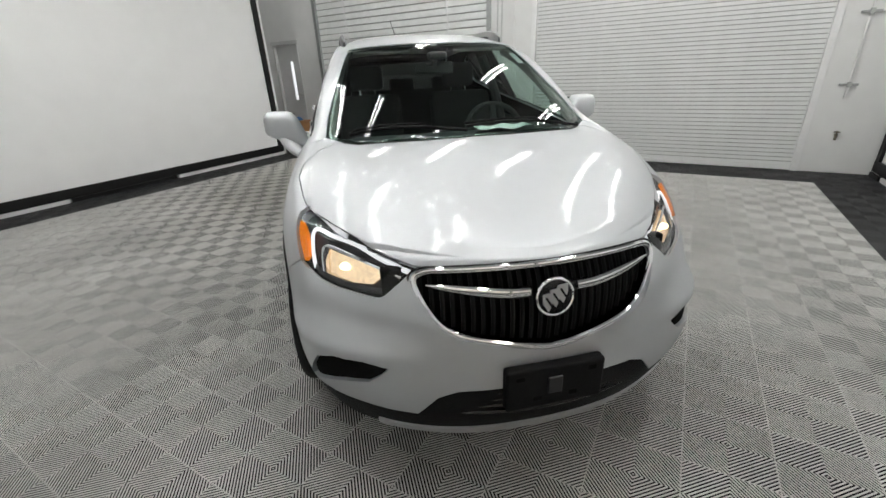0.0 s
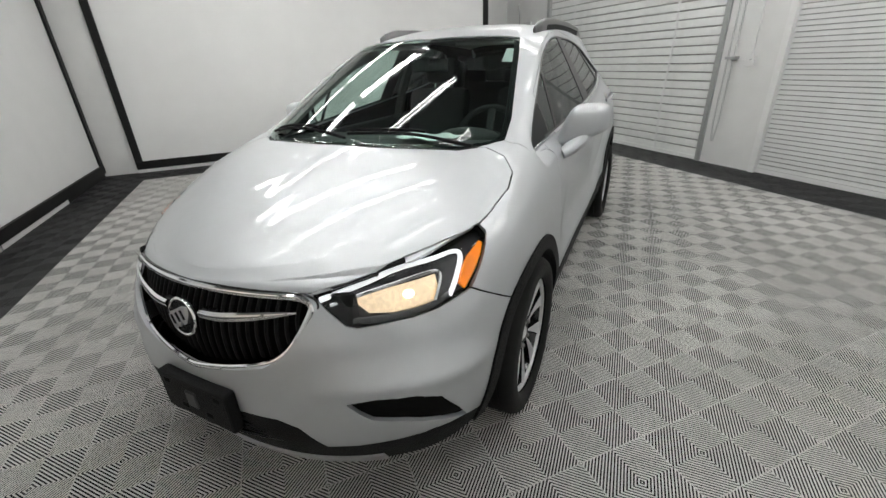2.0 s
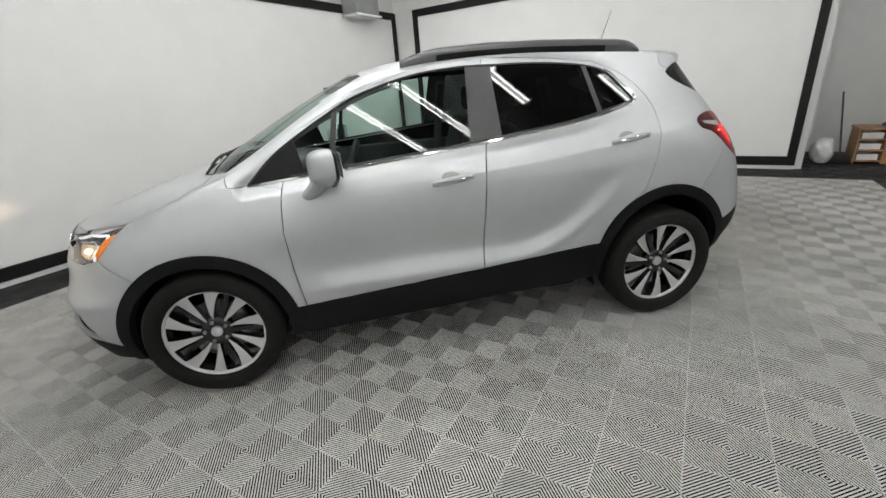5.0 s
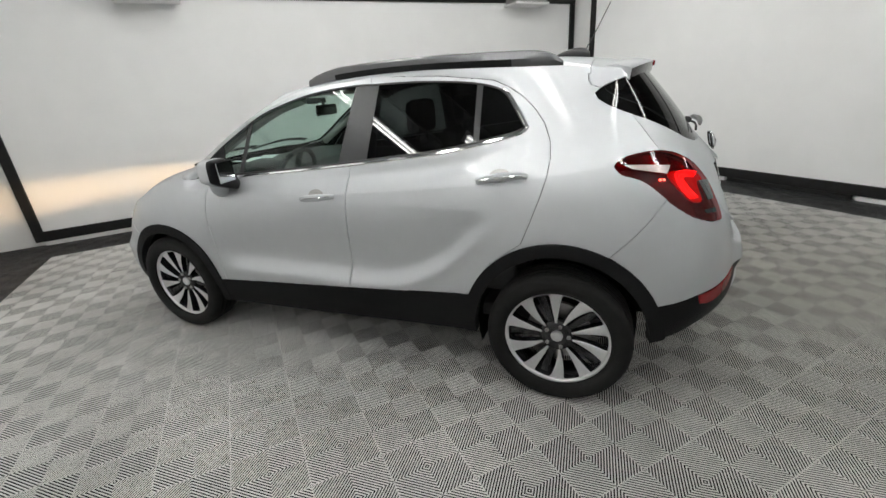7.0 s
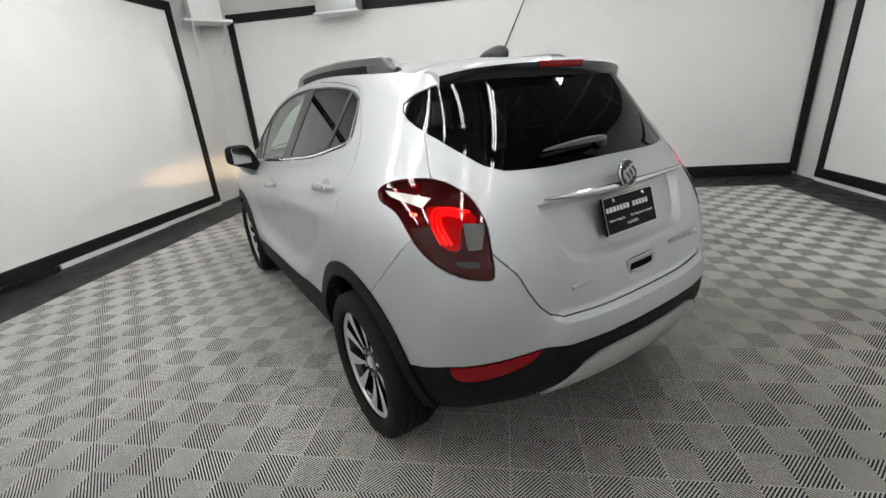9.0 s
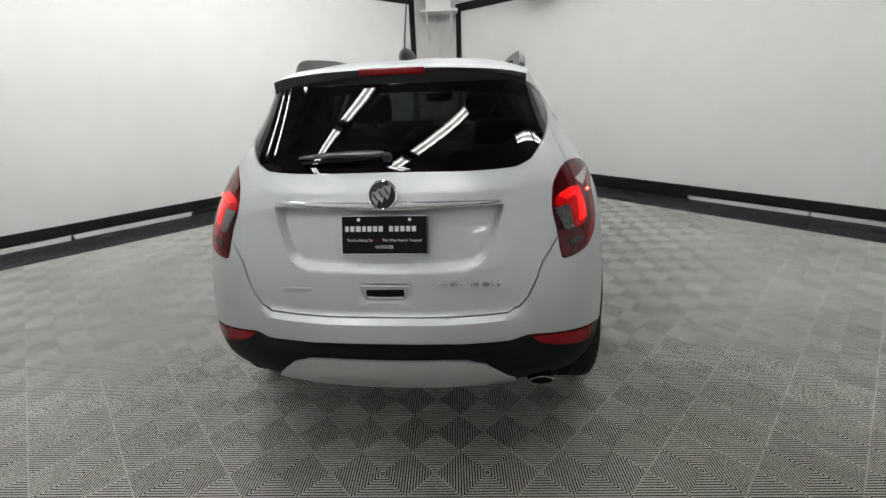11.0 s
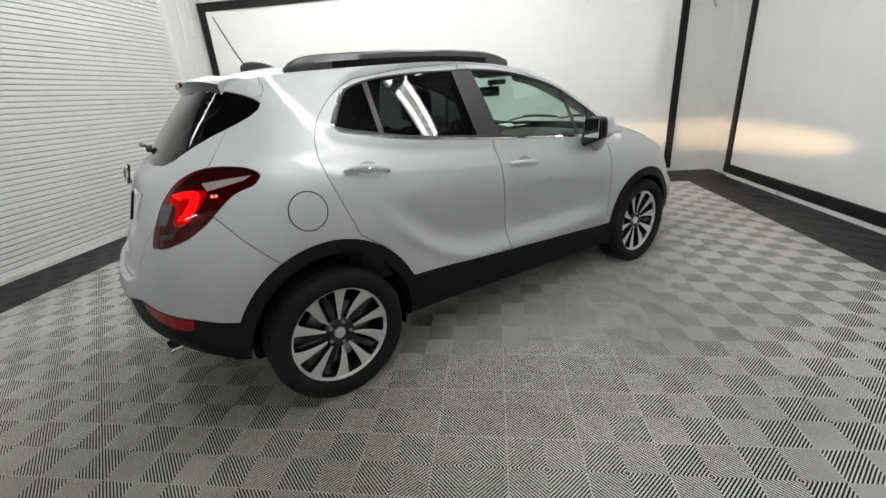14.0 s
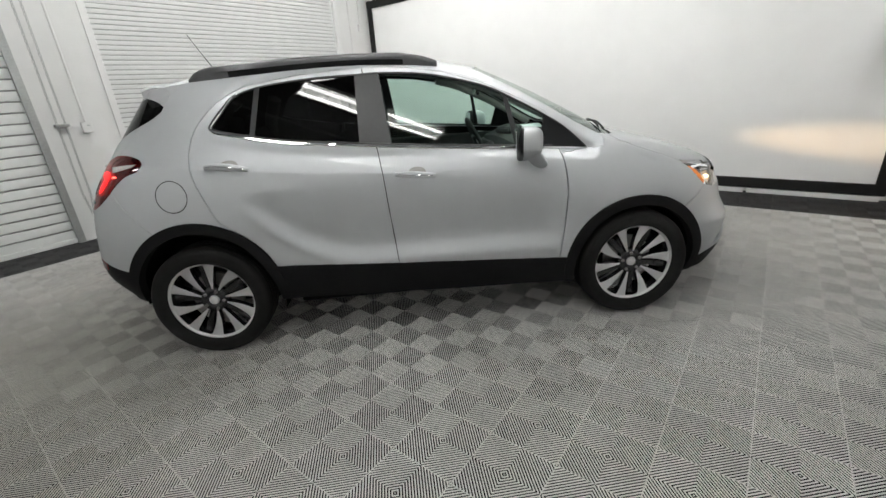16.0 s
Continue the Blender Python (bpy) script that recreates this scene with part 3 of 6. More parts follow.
W_KNOT = np.r_[0, np.cumsum(dw)] / dw.sum()
NS, NW, NR = 330, 90, 36


def mirror_ends(t, P):
    """Repeat the first and last stations mirrored, so that the surface runs smoothly over the middle."""
    flip = np.array([-1.0, 1.0, 1.0])
    t2 = np.r_[-t[2], -t[1], t, 2 - t[-2], 2 - t[-3]]
    P2 = np.concatenate([P[2:3] * flip, P[1:2] * flip, P, P[-2:-1] * flip, P[-3:-2] * flip])
    return t2, P2


def body_grid():
    qs, qw = np.linspace(0, 1, NS + 1), np.linspace(0, 1, NW + 1)
    t2, P2 = mirror_ends(S_KNOT, np.moveaxis(L, 1, 0))
    rows = spline(t2, P2, qs)                      # (NS+1, levels, 3)
    skin = spline(W_KNOT, np.moveaxis(rows, 1, 0), qw)   # (NW+1, NS+1, 3)
    skin[:, 0, 0] = skin[:, -1, 0] = 0
    edge = skin[-1]
    crown, bow = np.clip(spline(S_KNOT, np.array(CROWN), qs), 0, 1), spline(S_KNOT, np.array(BOW), qs)
    r = np.linspace(1, 0, NR + 1)
    top = np.empty((NR + 1, NS + 1, 3))
    for k, rr in enumerate(r):
        top[k, :, 0] = edge[:, 0] * rr
        arch = 1 - (0.40 * rr ** 2 + 0.60 * rr ** 4)
        top[k, :, 1] = edge[:, 1] + bow * arch
        top[k, :, 2] = edge[:, 2] + crown * arch
    return skin, top


def body_bmesh():
    skin, top = body_grid()
    bm = bmesh.new()
    rows = np.concatenate([skin, top[1:]])
    vs = [[bm.verts.new(p) for p in row] for row in rows.tolist()]
    for j in range(len(vs) - 1):
        for i in range(NS):
            bm.faces.new((vs[j][i], vs[j][i + 1], vs[j + 1][i + 1], vs[j + 1][i]))
    bmesh.ops.remove_doubles(bm, verts=bm.verts, dist=0.0004)
    return bm


# ---- panels: the surface is cut along shut lines seen from the side, the front, the corners and above ----
EX, EY, EZ = Vector((1, 0, 0)), Vector((0, 1, 0)), Vector((0, 0, 1))
EA, EB = Vector((1, 1, 0)).normalized(), Vector((-1, 1, 0)).normalized()
SIDE, FRONT, PLAN, CORNER_F, CORNER_R = (EY, EZ), (EX, EZ), (EX, EY), (EA, EZ), (EB, EZ)


def cut(bm, pts, basis, ok, closed=False):
    """Cuts the mesh along a line given in a projection; ok says which faces (centre, normal) it may touch."""
    e1, e2 = basis
    pts = [Vector(p) for p in pts]
    if closed:
        pts = pts + [pts[0]]
    lo = Vector((min(p.x for p in pts) - 0.06, min(p.y for p in pts) - 0.06))
    hi = Vector((max(p.x for p in pts) + 0.06, max(p.y for p in pts) + 0.06))
    cand = set()
    for fa in bm.faces:
        c = fa.calc_center_median()
        u, v = c.dot(e1), c.dot(e2)
        if lo.x < u < hi.x and lo.y < v < hi.y and ok(c, fa.normal):
            cand.add(fa)
    for p, q in zip(pts, pts[1:]):
        d = q - p
        ln = d.length
        if ln < 1e-6:
            continue
        d /= ln
        nrm = Vector((-d.y, d.x))
        sel = []
        for fa in cand:
            if not fa.is_valid:
                continue
            tmin, tmax, smin, smax = 9, -9, 9, -9
            for v in fa.verts:
                w = Vector((v.co.dot(e1), v.co.dot(e2))) - p
                t, s = w.dot(d), w.dot(nrm)
                tmin, tmax, smin, smax = min(tmin, t), max(tmax, t), min(smin, s), max(smax, s)
            if tmax > -1e-5 and tmin < ln + 1e-5 and smin < -1e-5 and smax > 1e-5:
                sel.append(fa)
        if not sel:
            continue
        geom = list({v for fa in sel for v in fa.verts}) + list({e for fa in sel for e in fa.edges}) + sel
        res = bmesh.ops.bisect_plane(bm, geom=geom, dist=1e-5, plane_co=e1 * p.x + e2 * p.y, plane_no=e1 * nrm.x + e2 * nrm.y)
        cand |= {g for g in res["geom"] if isinstance(g, bmesh.types.BMFace)}


def inside(poly, u, v):
    hit = False
    n = len(poly)
    for i in range(n):
        (x1, y1), (x2, y2) = poly[i], poly[i - 1]
        if (y1 > v) != (y2 > v) and u < (x2 - x1) * (v - y1) / (y2 - y1) + x1:
            hit = not hit
    return hit


def uv_of(c, basis):
    return c.dot(basis[0]), c.dot(basis[1])


def above(line, u, v):
    """Whether v lies above a line that runs along u."""
    for (x1, y1), (x2, y2) in zip(line, line[1:]):
        if min(x1, x2) <= u <= max(x1, x2) and x1 != x2:
            return v > y1 + (y2 - y1) * (u - x1) / (x2 - x1)
    return v > (line[0][1] if abs(u - line[0][0]) < abs(u - line[-1][0]) else line[-1][1])


def soft_poly(pts, n=5, closed=True):
    """Rounds a polygon's corners by one pass of corner cutting."""
    out = []
    m = len(pts)
    for i in range(m if closed else m - 1):
        a, b = Vector(pts[i]), Vector(pts[(i + 1) % m])
        out += [tuple(a.lerp(b, 0.25)), tuple(a.lerp(b, 0.75))]
    return out


HEADLAMP = [(-1.135, .829), (-1.042, .843), (-.911, .863), (-.776, .887), (-.670, .911), (-.590, .929), (-.579, .912), (-.604, .869), (-.636, .823), (-.677, .779),
            (-.721, .767), (-.789, .749), (-.871, .739), (-.968, .736), (-1.030, .735), (-1.058, .744), (-1.095, .782)]
TAILLAMP = soft_poly([(0.484, 1.141), (0.528, 1.167), (0.605, 1.181), (0.687, 1.183), (0.754, 1.167), (0.815, 1.133), (0.849, 1.096), (0.878, 1.046), (0.891, 0.986), (0.902, 0.925), (0.904, 0.892), (0.879, 0.889), (0.816, 0.898), (0.763, 0.914), (0.709, 0.939), (0.654, 0.981), (0.618, 1.023), (0.574, 1.074), (0.536, 1.091), (0.502, 1.101), (0.489, 1.120)])
DLO = [(-.985, 1.047), (-.864, 1.163), (-.76, 1.232), (-.646, 1.299), (-.53, 1.362), (-.427, 1.412), (-.237, 1.468), (-.049, 1.504), (.177, 1.520), (.303, 1.517), (.54, 1.514), (.80, 1.492),
       (.93, 1.462), (.985, 1.43), (1.035, 1.365), (1.085, 1.295), (1.075, 1.279), (1.011, 1.260), (.715, 1.203), (.416, 1.171), (.205, 1.149), (-.198, 1.113), (-.58, 1.081)]
SAIL = [(-.70, 1.06), (-.745, 1.25)]
BAR_A, BAR_B = [(-.60, 1.06), (-.535, 1.38)], [(-.57, 1.06), (-.505, 1.40)]
PIL_A, PIL_B = [(.125, 1.12), (.172, 1.535)], [(.300, 1.14), (.306, 1.535)]
QUA_A, QUA_B = [(.858, 1.21), (.832, 1.50)], [(.885, 1.21), (.860, 1.50)]
FDOOR = [(-.752, 1.262), (-.806, 1.138), (-.834, .945), (-.845, .819), (-.833, .617), (-.803, .40), (.148, .40), (.150, .49), (.164, .636), (.189, .995), (.212, 1.155), (.245, 1.40), (.262, 1.557),
         (.01, 1.538), (-.18, 1.505), (-.40, 1.437), (-.617, 1.333)]
RDOOR = [(.262, 1.557), (.245, 1.40), (.212, 1.155), (.189, .995), (.164, .636), (.150, .49), (.148, .40), (.84, .40), (.95, .70), (1.098, .81), (1.140, .92), (1.176, 1.02), (1.198, 1.10), (1.206, 1.17), (1.197, 1.24),
         (1.165, 1.31), (1.12, 1.365), (1.065, 1.415), (.99, 1.462), (.91, 1.497), (.635, 1.534)]
GRILLE = [(-.02, .836), (.22, .834), (.34, .828), (.385, .818), (.405, .800), (.400, .765), (.372, .71), (.338, .665), (.285, .632), (.19, .609), (.08, .590), (-.02, .579)]
FOG = [(-1.095, .515), (-1.015, .528), (-.90, .522), (-.822, .495), (-.763, .42), (-.728, .352), (-.775, .380), (-.834, .408), (-.93, .440), (-1.029, .458), (-1.066, .485)]
CHIN = [(-1.56, .445), (-1.301, .442), (-1.245, .418), (-1.205, .37), (-1.174, .335), (-1.057, .345), (-.95, .358), (-.844, .368), (-.735, .354), (-.628, .300), (-.50, .27)]
HOOD = [(-.05, -2.30), (.39, -2.30), (.395, -2.0), (.467, -1.937), (.551, -1.836), (.631, -1.725), (.689, -1.633), (.732, -1.555), (.748, -1.49), (.766, -1.37), (.750, -1.278), (.690, -1.195),
        (.600, -1.168), (.51, -1.236), (.37, -1.262), (.2, -1.288), (-.05, -1.298)]
SCREEN = [(-.05, -1.290), (.2, -1.280), (.37, -1.254), (.51, -1.225), (.590, -1.160), (.655, -1.085), (.640, -.95), (.575, -.685), (.535, -.52), (.495, -.375), (.43, -.385), (.25, -.44), (-.05, -.475)]
REARGLASS = [(1.5, 1.192), (1.287, 1.190), (1.06, 1.187), (.93, 1.192), (.862, 1.212), (.79, 1.252), (.699, 1.300), (.62, 1.335), (.575, 1.362), (.548, 1.390), (.546, 1.415), (.575, 1.434),
             (.628, 1.455), (.70, 1.475), (.85, 1.492), (1.5, 1.500)]
TAILGATE = [(.52, 1.62), (.5445, 1.445), (.605, 1.415), (.647, 1.321), (.685, 1.185), (.80, 1.05), (.955, .91), (.975, .890), (1.012, .825), (1.045, .777), (1.075, .752), (1.12, .737), (1.267, .733), (1.5, .733), (1.5, 1.62)]
REARLINE = [(1.5, .655), (1.278, .652), (1.065, .645), (.90, .622), (.754, .600), (.66, .570), (.594, .553), (.50, .55)]
REFLECTOR = [(1.055, .641), (.90, .619), (.752, .597), (.765, .556), (.80, .548), (.842, .552), (.95, .578), (1.02, .605)]
SKID_R = [(-.02, .580), (.20, .579), (.28, .574), (.345, .553), (.40, .505), (.455, .44), (.455, .30), (-.02, .30)]
SEAM_F = [(-.69, .790), (-.586, .73), (-.503, .674), (-.45, .64)]
SEAM_R = [(.668, 1.036), (.600, .975), (.479, .83), (.42, .76)]
FENDER_TOP = [(-1.10, 1.14), (-1.068, 1.056), (-.985, 1.047)]
ARCH_BAND = .060
ARCHES = [((-1.285, .335), .44, .435), ((1.262, .335), .458, .487)]


def sill_z(y):
    return .423 + (y + .803) * (.529 - .423) / 1.648


def ellipse(c, ry, rz, n=72):
    return [(c[0] + ry * math.cos(2 * math.pi * k / n), c[1] + rz * math.sin(2 * math.pi * k / n)) for k in range(n)]


def in_ellipse(y, z, c, ry, rz):
    return ((y - c[0]) / ry) ** 2 + ((z - c[1]) / rz) ** 2 < 1


RECESS = [(-.03, 1.083), (.405, 1.083), (.390, 1.02), (.362, .945), (.340, .908), (.305, .886), (.25, .878), (-.03, .872)]


def edge_gap(x, z):
    """How far a point of the number-plate recess lies from its sides and foot."""
    best = 1.0
    for p, q in zip(RECESS[1:], RECESS[2:]):
        p, q, u = Vector(p), Vector(q), Vector((x, z))
        t = max(0.0, min(1.0, (u - p).dot(q - p) / (q - p).length_squared))
        best = min(best, (u - p.lerp(q, t)).length)
    return best


def crease_z(y):
    """Height of the sharp line that runs forward from the tail lamp."""
    return 1.008 + 0.055 * (y - 0.2) + 0.04 * (y - 0.2) ** 2


def swoosh_z(y):
    """Height of the soft lower line of the doors, rising towards the rear wheel."""
    return 0.585 + 0.82 * max(0.0, y - 0.3) ** 2


def shape_details(bm):
    """Number-plate recess, bumper steps and door hollows pressed into the plain surface."""
    def step(a, b, x):
        t = min(1.0, max(0.0, (x - a) / (b - a)))
        return t * t * (3 - 2 * t)
    for v in bm.verts:
        x, y, z = v.co
        if y > 1.6 and 0.80 < z < 1.20 and x < 0.56:
            wide = step(0.52, 0.34, x)
            rise = 0.020 * wide * (1.0 if 1.083 <= z <= 1.128 else max(0.0, 1 - (z - 1.128) / 0.055) if z > 1.128 else max(0.0, 1 - (1.083 - z) / 0.10))
            v.co.y += rise
            if z < 1.082 and inside(RECESS, x, z):
                v.co.y -= (0.026 + rise) * min(1.0, edge_gap(x, z) / 0.020)
        if y > 1.5 and 0.58 < z < 0.92:
            b = (y - x) / math.sqrt(2)
            shut = float(np.interp(b, [.94, .955, .975, 1.012, 1.045, 1.075, 1.12, 1.267], [.95, .91, .890, .825, .777, .752, .737, .733]))
            v.co.y += 0.030 * step(shut + 0.004, shut - 0.014, z) * step(0.58, 0.66, z) * step(1.04, 1.13, b)
        if y > 1.75 and 0.77 < z < 0.84 and abs(x - 0.0) < 0.09:
            v.co.y -= 0.025 * step(0.085, 0.06, abs(x)) * step(0.78, 0.79, z) * step(0.835, 0.82, z)
        if -0.86 < y < 1.2 and 0.42 < z < 0.96 and x > 0.5:
            zs = swoosh_z(y)
            fade = step(-0.86, -0.62, y) * step(1.02, 0.72, y)
            v.co.x -= 0.021 * step(zs - 0.075, zs + 0.025, z) * min(1.0, max(0.0, (0.955 - z) / max(0.08, 0.90 - zs))) * fade
            v.co.x += 0.007 * math.exp(-((z - zs + 0.085) / 0.03) ** 2) * fade
        if x > 0.6 and -0.9 < y < 1.62 and z > 0.8:
            d = z - crease_z(y)
            v.co.x += 0.011 * max(0.0, 1 - (d / 0.085 if d > 0 else -d / 0.17)) * step(-0.75, 0.15, y) * step(1.62, 1.42, y)
        if y < -1.62 and z < 0.80:
            side = Vector((v.normal.x, v.normal.y, 0)) * step(0.34, 0.56, x)
            v.co += side * (0.010 * math.exp(-((z - 0.555) / 0.030) ** 2) - 0.009 * math.exp(-((z - 0.645) / 0.045) ** 2)) * step(-1.62, -1.80, y)
        if y < -1.2 and z > 0.86 and x < 0.72:
            v.co.z += 0.020 * math.sin(math.pi * min(1.0, max(0.0, (y + 2.03) / 0.76))) * step(0.78, 0.55, x)
            v.co.z += 0.002 * step(0.09, 0.0, x) * step(-2.05, -1.9, y)


def fair(bm, poly, floor_z, terms, reach, hold):
    """Draws the upper surface within an outline onto one smooth polynomial height field, fading out past it."""
    def off(c):
        u = Vector((max(c.x, 0), c.y))
        if inside(poly, u.x + 1e-5, u.y):
            return 0.0
        best = 9.0
        for p, q in zip(poly, poly[1:] + poly[:1]):
            p, q = Vector(p), Vector(q)
            t = max(0.0, min(1.0, (u - p).dot(q - p) / max(1e-9, (q - p).length_squared)))
            best = min(best, (u - p.lerp(q, t)).length)
        return best
    lo, hi = min(y for _, y in poly) - reach, max(y for _, y in poly) + reach
    near_by = [(v, off(v.co)) for v in bm.verts if v.co.z > floor_z and lo < v.co.y < hi]
    near_by = [(v, d) for v, d in near_by if d < reach]
    rows = np.array([[v.co.x ** a * (v.co.y + 1) ** b for a, b in terms] for v, _ in near_by])
    zs = np.array([v.co.z for v, _ in near_by])
    wt = np.array([(1.0 if d == 0 else 0.0) * max(hold(v.co), 0.02) for v, d in near_by])
    k = np.linalg.lstsq(rows * wt[:, None], zs * wt, rcond=None)[0]
    for (v, d), z in zip(near_by, rows @ k):
        v.co.z += (float(z) - v.co.z) * ramp(reach, 0.0, d) * hold(v.co) * (ramp(0.35, 0.65, v.normal.z) if d > 0 else 1.0)


def fair_side(bm, poly, reach):
    """Draws the side glass onto one gently curved surface, fading out past its outline."""
    ring = [Vector(p) for p in poly]
    near_by = []
    for v in bm.verts:
        if v.co.x > 0.45 and -1.05 < v.co.y < 1.15 and 1.0 < v.co.z < 1.56 and abs(v.normal.x) > 0.25:
            u, d = Vector((v.co.y, v.co.z)), 0.0
            if not inside(poly, u.x, u.y):
                d = 9.0
                for p, q in zip(ring, ring[1:] + ring[:1]):
                    t = max(0.0, min(1.0, (u - p).dot(q - p) / max(1e-9, (q - p).length_squared)))
                    d = min(d, (u - p.lerp(q, t)).length)
            if d < reach:
                near_by.append((v, d))
    ys, zs, xs = (np.array([v.co[i] for v, _ in near_by]) for i in (1, 2, 0))
    q = zs - 1.3
    bend = -0.527 * q - 0.012 * ys ** 2 - 0.050 * q ** 2 - 0.205 * ys * q
    rows = np.c_[np.ones(len(ys)), ys]
    k = np.linalg.lstsq(rows, xs - bend, rcond=None)[0]
    for (v, d), x in zip(near_by, rows @ k + bend):
        v.co.x += (float(x) - v.co.x) * ramp(reach, 0.0, d)


def ramp(a, b, x):
    t = min(1.0, max(0.0, (x - a) / (b - a)))
    return t * t * (3 - 2 * t)


def cut_body():
    bm = body_bmesh()
    bm.normal_update()
    fair(bm, SCREEN, 1.03, [(a, b) for a in (0, 2, 4, 6) for b in (0, 1, 2) if a + b < 8], 0.05, lambda c: 1.0)
    fair(bm, HOOD, .86, [(a, b) for a in (0, 2, 4, 6) for b in (0, 1, 2, 3) if a + b < 8], 0.05, lambda c: ramp(-2.05, -1.88, c.y))
    fair_side(bm, DLO, 0.06)
    cut(bm, [(y, crease_z(y)) for y in np.linspace(-0.7, 1.6, 24)], SIDE, lambda c, n: c.x > 0.6)
    hind = lambda c, n: c.y > 1.6 and c.x < 0.6
    for line in ([(-.05, 1.128), (.56, 1.128)], [(-.05, 1.083), (.56, 1.083)]):
        cut(bm, line, FRONT, hind)
    inner = [(.386, 1.083), (.371, 1.023), (.344, .953), (.324, .921), (.298, .905), (.25, .898), (-.03, .892)]
    cut(bm, RECESS, FRONT, hind, True)
    cut(bm, inner, FRONT, hind)
    shape_details(bm)
    bm.normal_update()
    side = lambda c, n: abs(n.x) > 0.12 and -1.9 < c.y < 1.75
    fcorner = lambda c, n: c.y < -1.4 and c.x > -0.01
    rcorner = lambda c, n: c.y > 1.25
    topside = lambda c, n: abs(n.z) > 0.1 and c.z > 0.8
    for c, ry, rz in ARCHES:
        low = lambda ce, n: ce.x > 0.5
        cut(bm, ellipse(c, ry, rz), SIDE, low, True)
        cut(bm, ellipse(c, ry - ARCH_BAND, rz - ARCH_BAND), SIDE, low, True)
    cut(bm, [(-.95, sill_z(-.95)), (.95, sill_z(.95))], SIDE, side)
    cut(bm, DLO, SIDE, side, True)
    for ln in (SAIL, BAR_A, BAR_B, PIL_A, PIL_B, QUA_A, QUA_B):
        cut(bm, ln, SIDE, lambda c, n: abs(n.x) > 0.12 and c.z > 1.03 and inside(DLO, c.y, c.z))
    cut(bm, FDOOR, SIDE, side, True)
    cut(bm, RDOOR, SIDE, side, True)
    cut(bm, FENDER_TOP, SIDE, side)
    cut(bm, HOOD, PLAN, lambda c, n: topside(c, n) and c.y < -1.1, True)
    cut(bm, [(-.05, .839), (.22, .837), (.37, .832), (.41, .832)], FRONT, lambda c, n: c.y < -1.9)
    cut(bm, SCREEN, PLAN, lambda c, n: topside(c, n) and c.z > 1.05, True)
    cut(bm, GRILLE, FRONT, lambda c, n: c.y < -1.9, True)
    cut(bm, HEADLAMP, CORNER_F, fcorner, True)
    cut(bm, FOG, CORNER_F, fcorner, True)
    cut(bm, CHIN, CORNER_F, fcorner)
    cut(bm, SEAM_F, CORNER_F, fcorner)
    cut(bm, [(-.05, .245), (.35, .245), (.52, .25), (.60, .262)], FRONT, lambda c, n: c.y < -1.85)
    cut(bm, TAILLAMP, CORNER_R, rcorner, True)
    cut(bm, REARGLASS, CORNER_R, lambda c, n: rcorner(c, n) and c.z > 1.1, True)
    cut(bm, TAILGATE, CORNER_R, lambda c, n: rcorner(c, n), True)
    cut(bm, [(-.05, 1.355), (.30, 1.35), (.6, 1.335)], PLAN, lambda c, n: n.z > 0.5 and c.z > 1.4)
    cut(bm, REARLINE, CORNER_R, rcorner)
    cut(bm, REFLECTOR, CORNER_R, rcorner, True)
    cut(bm, SKID_R, FRONT, lambda c, n: c.y > 1.7, True)
    cut(bm, SEAM_R, CORNER_R, rcorner)
    groups = {}
    bm.normal_update()
    for fa in bm.faces:
        groups.setdefault(region(fa.calc_center_median(), fa.normal), []).append(fa)
    return bm, groups


